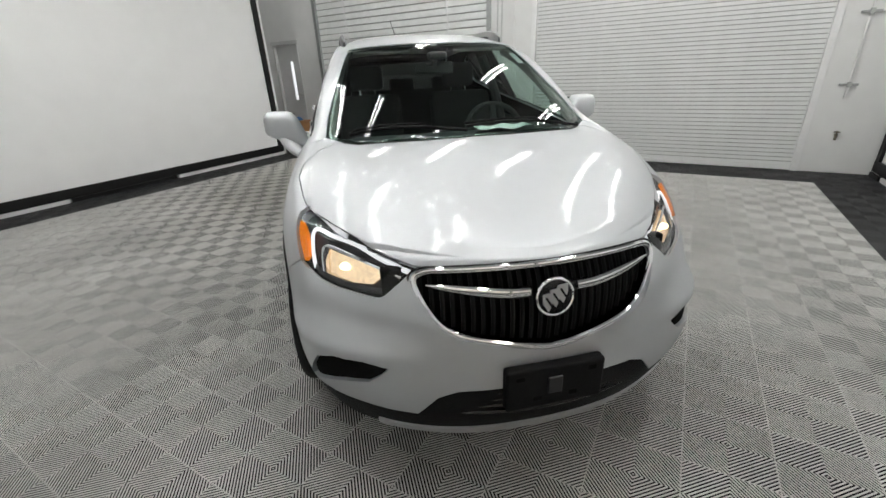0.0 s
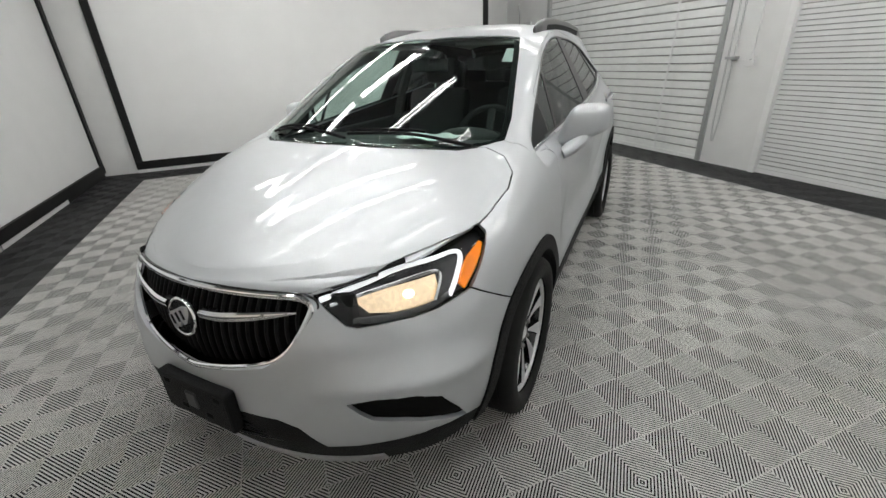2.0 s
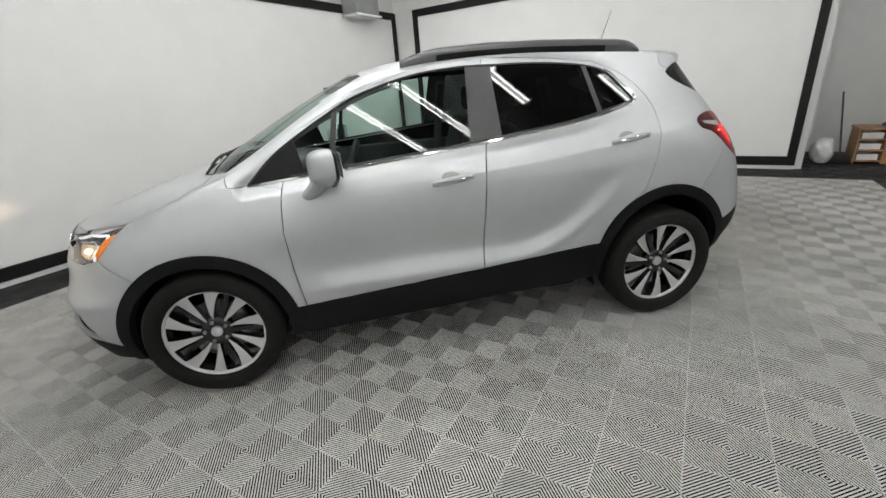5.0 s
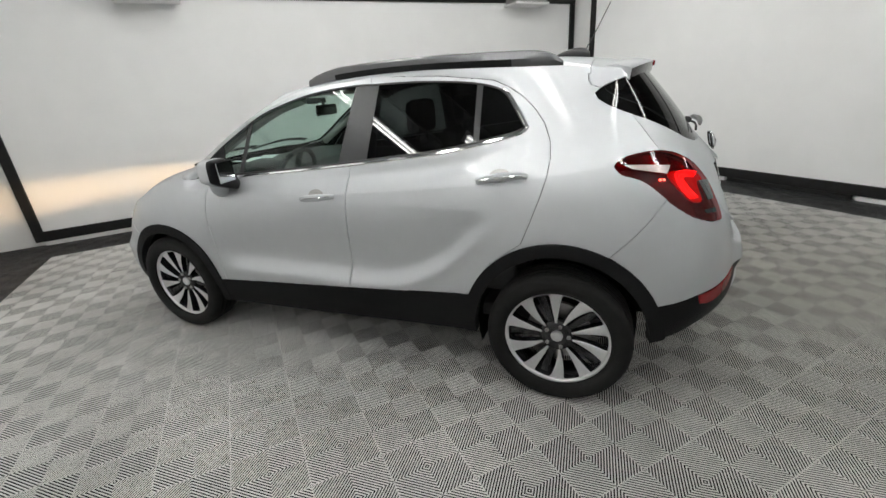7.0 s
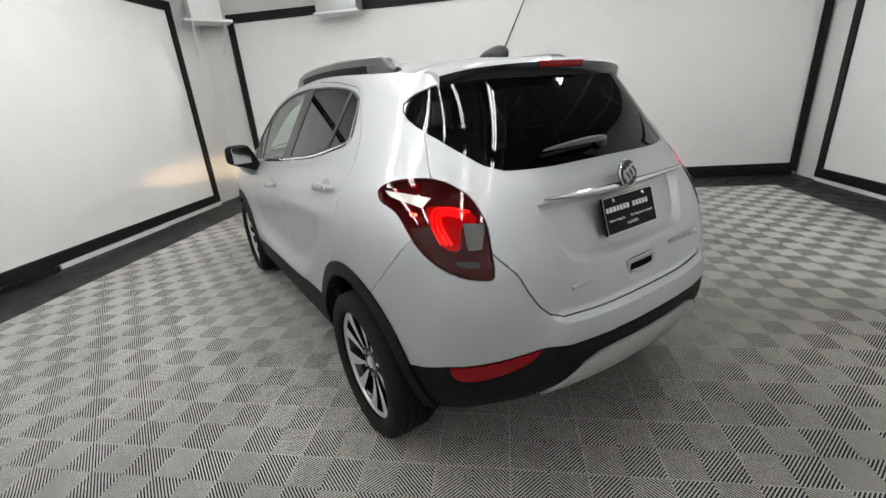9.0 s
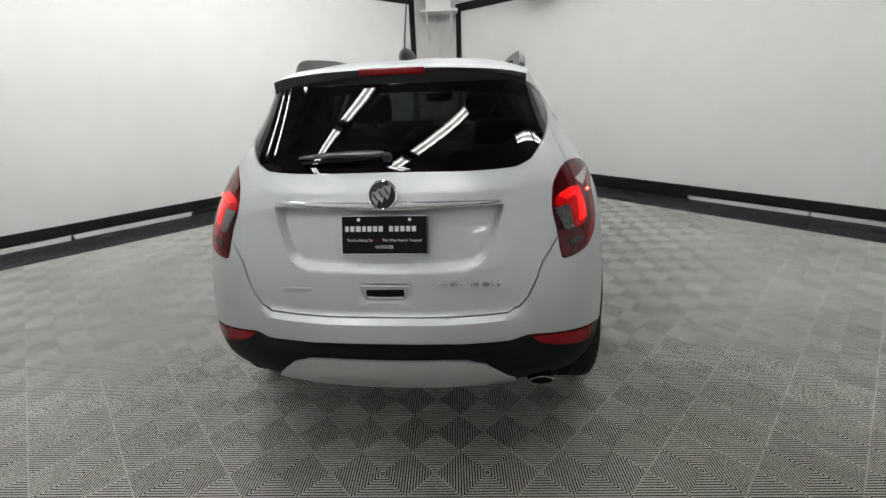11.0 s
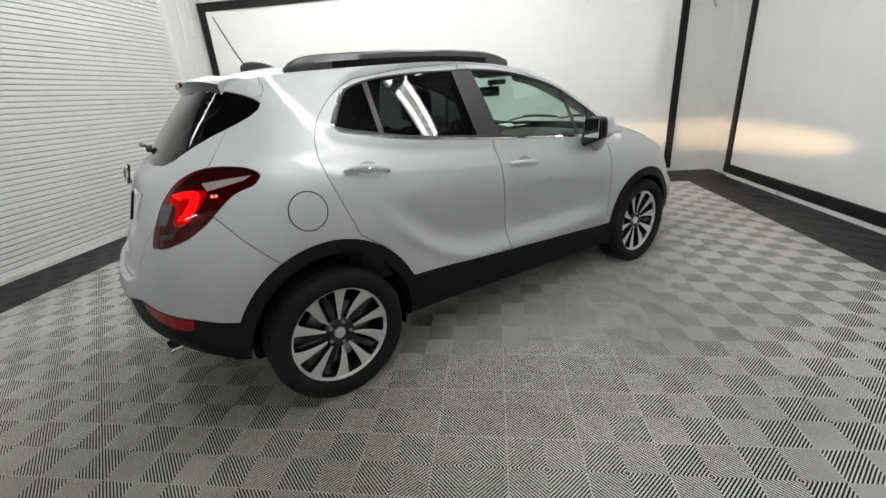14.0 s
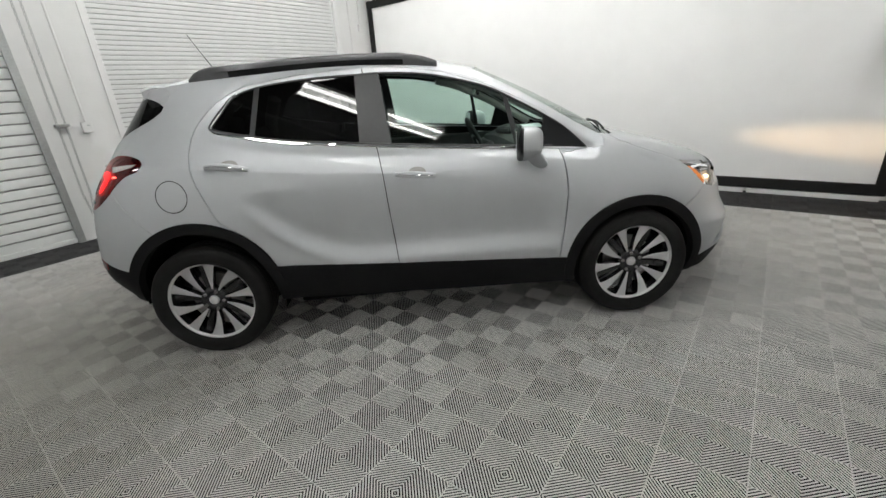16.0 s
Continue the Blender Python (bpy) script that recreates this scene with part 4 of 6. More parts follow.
def region(c, n):
    x, y, z = c
    for k, (ce, ry, rz) in enumerate(ARCHES):
        if x > 0.5:
            if in_ellipse(y, z, ce, ry - ARCH_BAND, rz - ARCH_BAND):
                return "wheel_opening"
            if in_ellipse(y, z, ce, ry, rz):
                return "arch_front" if k == 0 else "arch_rear"
    if y < -1.35:
        a = uv_of(c, CORNER_F)
        if inside(HEADLAMP, *a):
            return "headlamp"
        if y < -1.9 and inside(GRILLE, x, z):
            return "grille_opening"
        if inside(FOG, *a):
            return "fog"
        if z < 0.5 and not above(CHIN, *a):
            return "lip" if y < -1.9 and not above([(-.05, .245), (.35, .245), (.52, .25), (.60, .262)], x, z) and x < 0.56 else "chin"
    if y > 1.25:
        b = uv_of(c, CORNER_R)
        if inside(TAILLAMP, *b):
            return "taillamp"
        if z > 1.1 and inside(REARGLASS, *b) and n.z < 0.9:
            return "rear_glass"
        if y > 1.4 and inside(REFLECTOR, *b):
            return "reflector"
        if y > 1.55 and z < 0.7 and not above(REARLINE[::-1], *b):
            return "skid" if y > 1.7 and inside(SKID_R, x, z) else "rear_cladding"
        if z > 0.7 and inside(TAILGATE, *b):
            if z < 1.45 or y > 1.345 - x * 0.03:
                return "tailgate"
    if -0.95 < y < 0.95 and z < sill_z(y) and x > 0.5:
        return "sill"
    if y < 1.2 and z > 1.0 and x > 0.45 and inside(DLO, y, z) and abs(n.x) > 0.3:
        def right_of(ln):
            (y1, z1), (y2, z2) = ln
            return y > y1 + (y2 - y1) * (z - z1) / (z2 - z1)
        if not right_of(SAIL):
            return "sail"
        if not right_of(BAR_A):
            return "vent_glass"
        if not right_of(BAR_B):
            return "pillar_a"
        if not right_of(PIL_A):
            return "front_glass"
        if not right_of(PIL_B):
            return "pillar_b"
        if not right_of(QUA_A):
            return "back_glass"
        if not right_of(QUA_B):
            return "pillar_c"
        return "quarter_glass"
    if z > 1.05 and y < -0.3 and inside(SCREEN, x, y) and n.z > 0.1:
        return "windscreen"
    if y < -1.1 and z > 0.8 and inside(HOOD, x, y) and above([(-.05, .839), (.22, .837), (.37, .832), (.41, .832)], x, z):
        return "hood"
    if x > 0.45 and inside(FDOOR, y, z) and abs(n.x) > 0.15:
        return "front_door"
    if x > 0.45 and inside(RDOOR, y, z) and abs(n.x) > 0.15:
        return "rear_door"
    if y < -0.8:
        a = uv_of(c, CORNER_F)
        if z < 0.84 and not (a[0] > -.69 and above(SEAM_F, *a)):
            if y < -1.5 or a[0] < -.45:
                return "front_bumper"
        if z < 1.14 and y < -1.07 and x < 0.585:
            return "cowl"
        if (y < -1.10 + (1.14 - z) * 0.381) if z > 1.056 else (y < -1.068 or z < 1.056 - (y + 1.068) * 0.108):
            return "fender"
    if y > 1.3:
        b = uv_of(c, CORNER_R)
        if z < 1.04 and not (b[0] < .668 and above(SEAM_R[::-1], *b)):
            return "rear_bumper"
    if z > 1.42 and n.z > 0.75:
        return "roof"
    return "side_panel"


def take(bm, faces, sides="both", inset=0.0028, flange=0.016, shift=0.0, merge=True):
    """A panel of its own from some faces: set back a hair from its shut lines, with its edge turned inwards. sides: both, left or right."""
    idx, verts, polys = {}, [], []
    for fa in faces:
        row = []
        for v in fa.verts:
            if v not in idx:
                idx[v] = len(verts)
                verts.append((v.co.copy(), v.normal.copy()))
            row.append(idx[v])
        polys.append(row)
    out = bmesh.new()
    for s in ((1, -1) if sides == "both" else (1,) if sides == "left" else (-1,)):
        made = [out.verts.new(((co - n * shift).x * s, (co - n * shift).y, (co - n * shift).z)) for co, n in verts]
        for row in polys:
            try:
                out.faces.new([made[k] for k in (row if s == 1 else row[::-1])])
            except ValueError:
                pass
    bmesh.ops.remove_doubles(out, verts=out.verts, dist=0.0004)
    bmesh.ops.dissolve_degenerate(out, edges=out.edges, dist=0.0002)
    out.normal_update()
    rim = [e for e in out.edges if len(e.link_faces) == 1]
    if inset > 0 and rim:
        push = {}
        for e in rim:
            fa = e.link_faces[0]
            d = (e.verts[1].co - e.verts[0].co)
            inn = fa.normal.cross(d).normalized()
            mid = (e.verts[0].co + e.verts[1].co) / 2
            if inn.dot(fa.calc_center_median() - mid) < 0:
                inn = -inn
            for v in e.verts:
                push[v] = push.get(v, Vector()) + inn
        for v, d in push.items():
            if d.length > 1e-6:
                v.co += d.normalized() * inset
    if flange > 0 and rim:
        nrm = {v: v.normal.copy() for e in rim for v in e.verts}
        res = bmesh.ops.extrude_edge_only(out, edges=rim)
        new_v = [g for g in res["geom"] if isinstance(g, bmesh.types.BMVert)]
        for v in new_v:
            best = min((e.other_vert(v) for e in v.link_edges if e.other_vert(v) in nrm), key=lambda o: (o.co - v.co).length, default=None)
            if best:
                v.co -= nrm[best] * flange
    return out


# ---- car materials ----
M_PAINT = material("silver_metallic_paint", (0.572, 0.586, 0.607), 0.54, metal=0.85, vary=0.02, scale=6, coat=0.5, bump=0.0)
M_CLAD = material("black_textured_plastic", (0.006, 0.006, 0.0065), 0.6, vary=0.15, scale=30, bump=0.2, bump_scale=400, spec=0.2)
M_GLOSSBLACK = material("gloss_black_trim", (0.012, 0.012, 0.013), 0.18, vary=0.1, scale=20, coat=0.3)
M_SATIN = material("satin_dark_trim", (0.03, 0.03, 0.032), 0.35, vary=0.1, scale=20)
M_SATIN_BLACK = material("satin_black_plastic", (0.008, 0.008, 0.009), 0.35, vary=0.1, scale=20, spec=0.3)
M_CHROME = material("chrome", (0.86, 0.87, 0.88), 0.07, metal=1.0, vary=0.02, scale=10)
M_SILVERPLASTIC = material("silver_painted_plastic", (0.48, 0.48, 0.485), 0.42, metal=0.35, vary=0.04, scale=12)
M_ALU = material("machined_aluminium", (0.66, 0.66, 0.665), 0.40, metal=0.7, vary=0.06, scale=30)
M_RIMBLACK = material("black_painted_alloy", (0.012, 0.012, 0.014), 0.25, vary=0.1, scale=20, coat=0.5)
M_TYRE = material("tyre_rubber", (0.010, 0.0098, 0.0095), 0.78, vary=0.25, scale=10, bump=0.15, bump_scale=150, spec=0.25)
M_RAIL = material("satin_grey_rail", (0.13, 0.13, 0.135), 0.30, metal=0.85, vary=0.08, scale=20)
M_DISC = material("brake_disc_steel", (0.35, 0.34, 0.33), 0.35, metal=0.9, vary=0.15, scale=30)
M_INNER = material("dark_underbody", (0.006, 0.006, 0.006), 0.95, vary=0.1, scale=5, spec=0.1)
M_CABIN = material("charcoal_cabin_plastic", (0.035, 0.036, 0.038), 0.6, vary=0.1, scale=15, bump=0.1, bump_scale=200)
M_SEAT = material("charcoal_seat_cloth", (0.05, 0.05, 0.053), 0.85, vary=0.15, scale=20, bump=0.3, bump_scale=300)
M_LINING = material("grey_headliner_cloth", (0.35, 0.345, 0.335), 0.9, vary=0.04, scale=8)
M_PAPER = material("white_paper", (0.75, 0.77, 0.78), 0.7, vary=0.05, scale=20)


def glass_material(name, tint, gloss_rough=0.0, base=0.042):
    m = bpy.data.materials.new(name)
    m.use_nodes = True
    nt = m.node_tree
    nt.nodes.remove(nt.nodes["Principled BSDF"])
    tr = nt.nodes.new("ShaderNodeBsdfTransparent")
    tr.inputs["Color"].default_value = (*tint, 1)
    gl = nt.nodes.new("ShaderNodeBsdfGlossy")
    gl.inputs["Roughness"].default_value = gloss_rough
    lw = nt.nodes.new("ShaderNodeLayerWeight")
    lw.inputs["Blend"].default_value = 0.5
    pw = nt.nodes.new("ShaderNodeMath")
    pw.operation = "POWER"
    pw.inputs[1].default_value = 4.5
    nt.links.new(lw.outputs["Facing"], pw.inputs[0])
    fr = nt.nodes.new("ShaderNodeMath")
    fr.operation = "MULTIPLY_ADD"
    fr.inputs[1].default_value, fr.inputs[2].default_value = 0.90, base
    nt.links.new(pw.outputs[0], fr.inputs[0])
    mx = nt.nodes.new("ShaderNodeMixShader")
    nt.links.new(fr.outputs[0], mx.inputs[0])
    nt.links.new(tr.outputs[0], mx.inputs[1])
    nt.links.new(gl.outputs[0], mx.inputs[2])
    nt.links.new(mx.outputs[0], nt.nodes["Material Output"].inputs["Surface"])
    return m


M_GLASS = glass_material("clear_green_glass", (0.70, 0.82, 0.77))
M_TINTED = glass_material("dark_privacy_glass", (0.045, 0.048, 0.048))
M_LENS = glass_material("clear_lamp_lens", (0.93, 0.94, 0.95))
M_REDLENS = glass_material("red_lamp_lens", (0.55, 0.02, 0.03))
M_MIRROR = material("mirror_glass", (.55, .57, .58), .02, metal=1.0, vary=0)
M_PALEPINK = material("pale_lamp_reflector", (0.55, 0.46, 0.45), 0.2, metal=0.4, vary=0.15, scale=60, coat=0.5)
M_CLEARGREY = material("silvered_lamp_insert", (0.10, 0.095, 0.095), 0.25, metal=0.6, vary=0.35, scale=60, coat=0.6)
M_REDDARK = material("dark_red_plastic", (0.075, 0.003, 0.006), 0.15, vary=0.1, scale=30, coat=0.6)
M_RED = material("red_reflector_plastic", (0.20, 0.003, 0.006), 0.22, vary=0.2, scale=60, coat=0.1, spec=0.3)
M_REDLIT = material("lit_red_lamp", (0.5, 0.01, 0.01), 0.3, vary=0, emit=(1.0, 0.075, 0.05), emit_power=6.5)
M_REDGLOW = material("dim_lit_red_lamp", (0.4, 0.01, 0.01), 0.3, vary=0, emit=(1.0, 0.010, 0.015), emit_power=0.38)
M_AMBER = material("amber_indicator_plastic", (0.85, 0.22, 0.01), 0.25, vary=0.1, scale=60, emit=(1.0, 0.25, 0.0), emit_power=0.25)
M_DRL = material("lit_white_light_guide", (0.9, 0.9, 0.9), 0.3, vary=0, emit=(0.95, 0.97, 1.0), emit_power=0.75)
M_BEAM = material("lit_warm_bulb", (0.9, 0.8, 0.6), 0.3, vary=0, emit=(1.0, 0.78, 0.45), emit_power=4.0)
M_WARM = material("warm_reflector", (0.85, 0.75, 0.58), 0.22, metal=0.85, vary=0.35, scale=30, bump=0.25, bump_scale=35, emit=(1.0, 0.66, 0.34), emit_power=0.55)
M_LAMPBOX = material("dark_lamp_housing", (0.05, 0.05, 0.055), 0.25, metal=0.4, vary=0.1, scale=30)

# ---- car body ----
CAR = pose(-0.0045, 0, 0, 0, 0, -0.42)
car = thing("car", "silver compact crossover car with black lower cladding, headlights on", "car", CAR)
skin_bm, groups = cut_body()


def panel(name, key, mat, sides="both", label="", parent=None, **kw):
    if key not in groups:
        return None
    return part(name, take(skin_bm, groups[key], sides, **kw), mat, parent or car, label, smooth=True, angle=40)


panel("hood", "hood", M_PAINT)
panel("roof", "roof", M_PAINT, inset=0.0005)
TAILGATE_OB = panel("tailgate", "tailgate", M_PAINT)
panel("front_bumper", "front_bumper", M_PAINT)
panel("rear_bumper", "rear_bumper", M_PAINT)
panel("cowl", "cowl", M_CLAD, label="black plastic cowl", inset=0)
DOORS = {}
for s in ("left", "right"):
    panel("fender", "fender", M_PAINT, s)
    panel("side_panel", "side_panel", M_PAINT, s, inset=0.0005)
    DOORS["front", s] = panel("front_door", "front_door", M_PAINT, s)
    DOORS["rear", s] = panel("rear_door", "rear_door", M_PAINT, s)
    panel("sill_cladding", "sill", M_CLAD, s, "black plastic sill", inset=0, flange=0.02, shift=-0.004)
    panel("wheel_arch_trim", "arch_front", M_CLAD, s, "black plastic wheel arch", inset=0, flange=0.05, shift=-0.008)
    panel("wheel_arch_trim", "arch_rear", M_CLAD, s, "black plastic wheel arch", inset=0, flange=0.05, shift=-0.008)
    panel("mirror_sail", "sail", M_SATIN_BLACK, s, "gloss black corner trim", inset=0, flange=0.004, shift=0.003)
    for key in ("pillar_a", "pillar_b", "pillar_c"):
        panel("pillar_trim", key, M_SATIN, s, "dark satin pillar", inset=0, flange=0.004, shift=0.002)
    panel("vent_window", "vent_glass", M_GLASS, s, "small clear corner window", inset=0, flange=0, shift=0.005)
    panel("front_window", "front_glass", M_GLASS, s, "clear green-tinted window", inset=0, flange=0, shift=0.005)
    panel("rear_window", "back_glass", M_TINTED, s, "dark privacy window", inset=0, flange=0, shift=0.005)
    panel("quarter_window", "quarter_glass", M_TINTED, s, "dark privacy corner window", inset=0, flange=0, shift=0.005)
panel("chin", "chin", M_CLAD, label="black plastic chin", inset=0, flange=0.03, shift=0.002)
panel("lower_lip", "lip", M_SILVERPLASTIC, label="silver plastic lip", inset=0, flange=0.03, shift=-0.006)
panel("rear_cladding", "rear_cladding", M_CLAD, label="black plastic lower bumper", inset=0, flange=0.03, shift=0.002)
panel("skid_plate", "skid", M_SILVERPLASTIC, label="silver plastic skid plate", inset=0.001, flange=0.02, shift=-0.008)
panel("windscreen", "windscreen", M_GLASS, label="clear green-tinted windscreen", inset=0, flange=0, shift=0.004)
panel("rear_screen", "rear_glass", M_TINTED, label="dark privacy rear window", inset=0, flange=0, shift=0.005)

# dark inner shell behind the shut lines
shell_keys = ("hood", "tailgate", "front_bumper", "rear_bumper", "fender", "side_panel", "front_door", "rear_door", "sill", "chin", "rear_cladding", "lip", "skid", "cowl", "reflector", "fog")
shell = [fa for k in shell_keys for fa in groups.get(k, [])]
part("inner_shell", take(skin_bm, shell, "both", 0, 0, shift=0.018), M_INNER, car, "dark inner bodywork")
part("headliner", take(skin_bm, groups["roof"] , "both", 0, 0, shift=0.03), M_LINING, car, "light grey cloth headliner", smooth=True)

# ---- placing things on the car's surface ----
from mathutils.bvhtree import BVHTree

SURFACE = BVHTree.FromBMesh(skin_bm)


def drop(u, v, basis, depth=0.0, back=False):
    """The point of the left half's surface at (u, v) in a projection, set in by depth, with its outward normal. back: seen from behind."""
    e1, e2 = basis
    out = e1.cross(e2) * (-1 if back else 1)
    p, n, _, _ = SURFACE.ray_cast(e1 * u + e2 * v + out * 4, -out)
    if p is None:
        p, n, _, _ = SURFACE.find_nearest(e1 * u + e2 * v + out * 1.5)
    if n.dot(out) < 0:
        n = -n
    return p - n * depth, n


def near(x, y, z, depth=0.0):
    p, n, _, _ = SURFACE.find_nearest(Vector((x, y, z)))
    if n.dot(Vector((x, y, z)) - Vector((0, y * 0.6, 0.7))) < 0:
        n = -n
    return p - n * depth, n


def flip(bm, s):
    if s < 0:
        for v in bm.verts:
            v.co.x = -v.co.x
        bmesh.ops.reverse_faces(bm, faces=bm.faces)
    return bm


def plate(poly, basis, depth, thick=0.006, back=False, steps=1):
    """A small curved plate that follows the surface inside an outline."""
    ring = []
    n = len(poly)
    for i in range(n):
        a, b = Vector(poly[i]), Vector(poly[(i + 1) % n])
        for k in range(steps):
            ring.append(a.lerp(b, k / steps))
    c = sum((Vector(p) for p in poly), Vector((0, 0))) / n
    bm = bmesh.new()
    rows = []
    for d in (depth, depth + thick):
        rows.append([bm.verts.new(drop(q.x, q.y, basis, d, back)[0]) for q in ring])
    mid = [[bm.verts.new(drop(*c.lerp(q, 0.5), basis, depth, back)[0]) for q in ring]]
    top = bm.verts.new(drop(c.x, c.y, basis, depth, back)[0])
    m = len(ring)
    for k in range(m):
        j = (k + 1) % m
        bm.faces.new((rows[0][k], rows[0][j], rows[1][j], rows[1][k]))
        bm.faces.new((mid[0][k], mid[0][j], rows[0][j], rows[0][k]))
        bm.faces.new((top, mid[0][j], mid[0][k]))
    bmesh.ops.recalc_face_normals(bm, faces=bm.faces)
    return bm


def strip(line, basis, radius, depth=0.0, n=30, flat=0.5, closed=False, back=False, sides=6):
    """A thin moulding along a line on the surface."""
    pts2 = cat([(*p, 0) for p in (list(line) + [line[0]] if closed else line)], n)
    if closed:
        pts2 = pts2[:-1]
    pts, nrm = [], []
    for p in pts2:
        q, m = drop(p.x, p.y, basis, depth, back)
        pts.append(q)
        nrm.append(m)
    for _ in range(4 if n > 20 and not closed else 0):
        pts = [pts[0]] + [(a + b * 2 + c) / 4 for a, b, c in zip(pts, pts[1:], pts[2:])] + [pts[-1]]
        nrm = [nrm[0]] + [(a + b * 2 + c).normalized() for a, b, c in zip(nrm, nrm[1:], nrm[2:])] + [nrm[-1]]
    bm = bmesh.new()
    rings = []
    cnt = len(pts)
    for i, p in enumerate(pts):
        a = pts[(i - 1) % cnt] if closed or i > 0 else p
        b = pts[(i + 1) % cnt] if closed or i < cnt - 1 else p
        d = (b - a).normalized()
        s = nrm[i].cross(d).normalized()
        r = radius[i * (len(radius) - 1) // max(1, cnt - 1)] if isinstance(radius, (list, tuple)) else radius
        rings.append([bm.verts.new(p + s * math.cos(2 * math.pi * k / sides) * r + nrm[i] * math.sin(2 * math.pi * k / sides) * r * flat) for k in range(sides)])
    for i in range(cnt if closed else cnt - 1):
        q, r2 = rings[i], rings[(i + 1) % cnt]
        for k in range(sides):
            bm.faces.new((q[k], q[(k + 1) % sides], r2[(k + 1) % sides], r2[k]))
    if not closed:
        bm.faces.new(rings[0][::-1])
        bm.faces.new(rings[-1])
    bmesh.ops.recalc_face_normals(bm, faces=bm.faces)
    return bm


# ---- wheels ----
def tyre_mesh():
    prof = [(.243, -.088), (.252, -.100), (.285, -.109), (.312, -.105), (.327, -.092), (.3335, -.078)]
    for c in (-.052, -.017, .017, .052):
        prof += [(.336, c - .0055), (.328, c - .0040), (.328, c + .0040), (.336, c + .0055)]
    prof += [(.3335, .078), (.327, .092), (.318, .101), (.312, .105), (.300, .1065), (.285, .109), (.270, .1075), (.253, .100), (.243, .088)]
    bm = lathe(prof, 96)
    return bm


def spoke_mesh(turn, sweep, wide):
    """One flared blade of the wheel, a machined face on a black back; sweep: how far its outer end trails, in radians."""
    lead = [(.070, .005), (.090, .007), (.120, .0105 * wide), (.155, .0150 * wide), (.185, .0195 * wide), (.208, .0235 * wide), (.224, .030 * wide)]
    bm = bmesh.new()
    ring_f, ring_b = [], []
    for s_, rows_ in ((1, lead), (-1, lead[::-1])):
        for r, o in rows_:
            a = turn - sweep * ((r - .07) / .154) ** 1.3 + s_ * o / r
            x = .052 + .020 * (r / .224) ** 1.5
            ring_f.append(bm.verts.new((x, r * math.cos(a), r * math.sin(a))))
            ring_b.append(bm.verts.new((x - .038, (r - .004) * math.cos(a), (r - .004) * math.sin(a))))
    top = bm.faces.new(ring_f)
    m = len(ring_f)
    for k in range(m):
        bm.faces.new((ring_f[(k + 1) % m], ring_f[k], ring_b[k], ring_b[(k + 1) % m])).material_index = 1
    bmesh.ops.recalc_face_normals(bm, faces=bm.faces)
    bmesh.ops.bevel(bm, geom=list(top.edges), offset=.0012, segments=1, affect="EDGES")
    return bm


def arm_mesh(turn):
    """A black arm between hub and rim, set behind two blades."""
    bm = bmesh.new()
    rings = []
    for r, w, x in ((.050, .022, .044), (.085, .019, .040), (.140, .021, .036), (.200, .030, .040), (.222, .040, .046)):
        ring = []
        for o, d in ((-w, .022), (-w * .7, 0), (w * .7, 0), (w, .022)):
            a = turn + o / r
            ring.append(bm.verts.new((x - d, r * math.cos(a), r * math.sin(a))))
        rings.append(ring)
    for p, q in zip(rings, rings[1:]):
        for k in range(3):
            bm.faces.new((p[k], p[k + 1], q[k + 1], q[k]))
    bmesh.ops.recalc_face_normals(bm, faces=bm.faces)
    return bm


GROW = Matrix.Diagonal((1, 1.045, 1.045, 1))


def grown(bm):
    bmesh.ops.transform(bm, matrix=GROW, verts=bm.verts)
    return bm


def wheel(m):
    root = part("wheel", grown(lathe([(.232, -.09), (.222, -.085), (.212, -.05), (.210, .02), (.216, .055), (.221, .066)], 72)), M_RIMBLACK, car, "black and machined alloy wheel", True)
    root.matrix_local = m
    part("tyre", tyre_mesh(), M_TYRE, root, "black road tyre", True, 50)
    part("rim_lip", grown(lathe([(.221, .058), (.221, .073), (.226, .079), (.234, .080), (.2365, .075), (.234, .070)], 72)), M_ALU, root, "machined rim edge", True, 60)
    for k in range(10):
        part("spoke", grown(spoke_mesh(2 * math.pi * (k + (0.10 if k % 2 else -0.10)) / 10, .16 if k % 2 else .03, 1.24 if k % 2 else 1.12)), [M_ALU, M_RIMBLACK], root)
    for k in range(5):
        part("arm", grown(arm_mesh(2 * math.pi * (k * 2 + 0.4) / 10)), M_RIMBLACK, root, "black spoke arm", True, 60)
    part("hub", lathe([(0.0, .048), (.036, .049), (.044, .054), (.066, .054), (.078, .046), (.080, .01)], 40), M_RIMBLACK, root, "black hub", True)
    part("hub_cap", lathe([(0.0, .062), (.020, .061), (.027, .058), (.029, .046)], 32), M_ALU, root, "silver hub cap", True)
    for k in range(5):
        a = 2 * math.pi * (k + 0.7) / 5
        nut = lathe([(0.0, .066), (.007, .065), (.0095, .062), (.0095, .04)], 10)
        bmesh.ops.translate(nut, verts=nut.verts, vec=(0, .056 * math.cos(a), .056 * math.sin(a)))
        part("wheel_nut", nut, M_DISC, root, "", True)
    part("brake_disc", lathe([(.06, -.01), (.150, -.008), (.150, -.03), (.06, -.03)], 48), M_DISC, root, "steel brake disc", True)
    return root


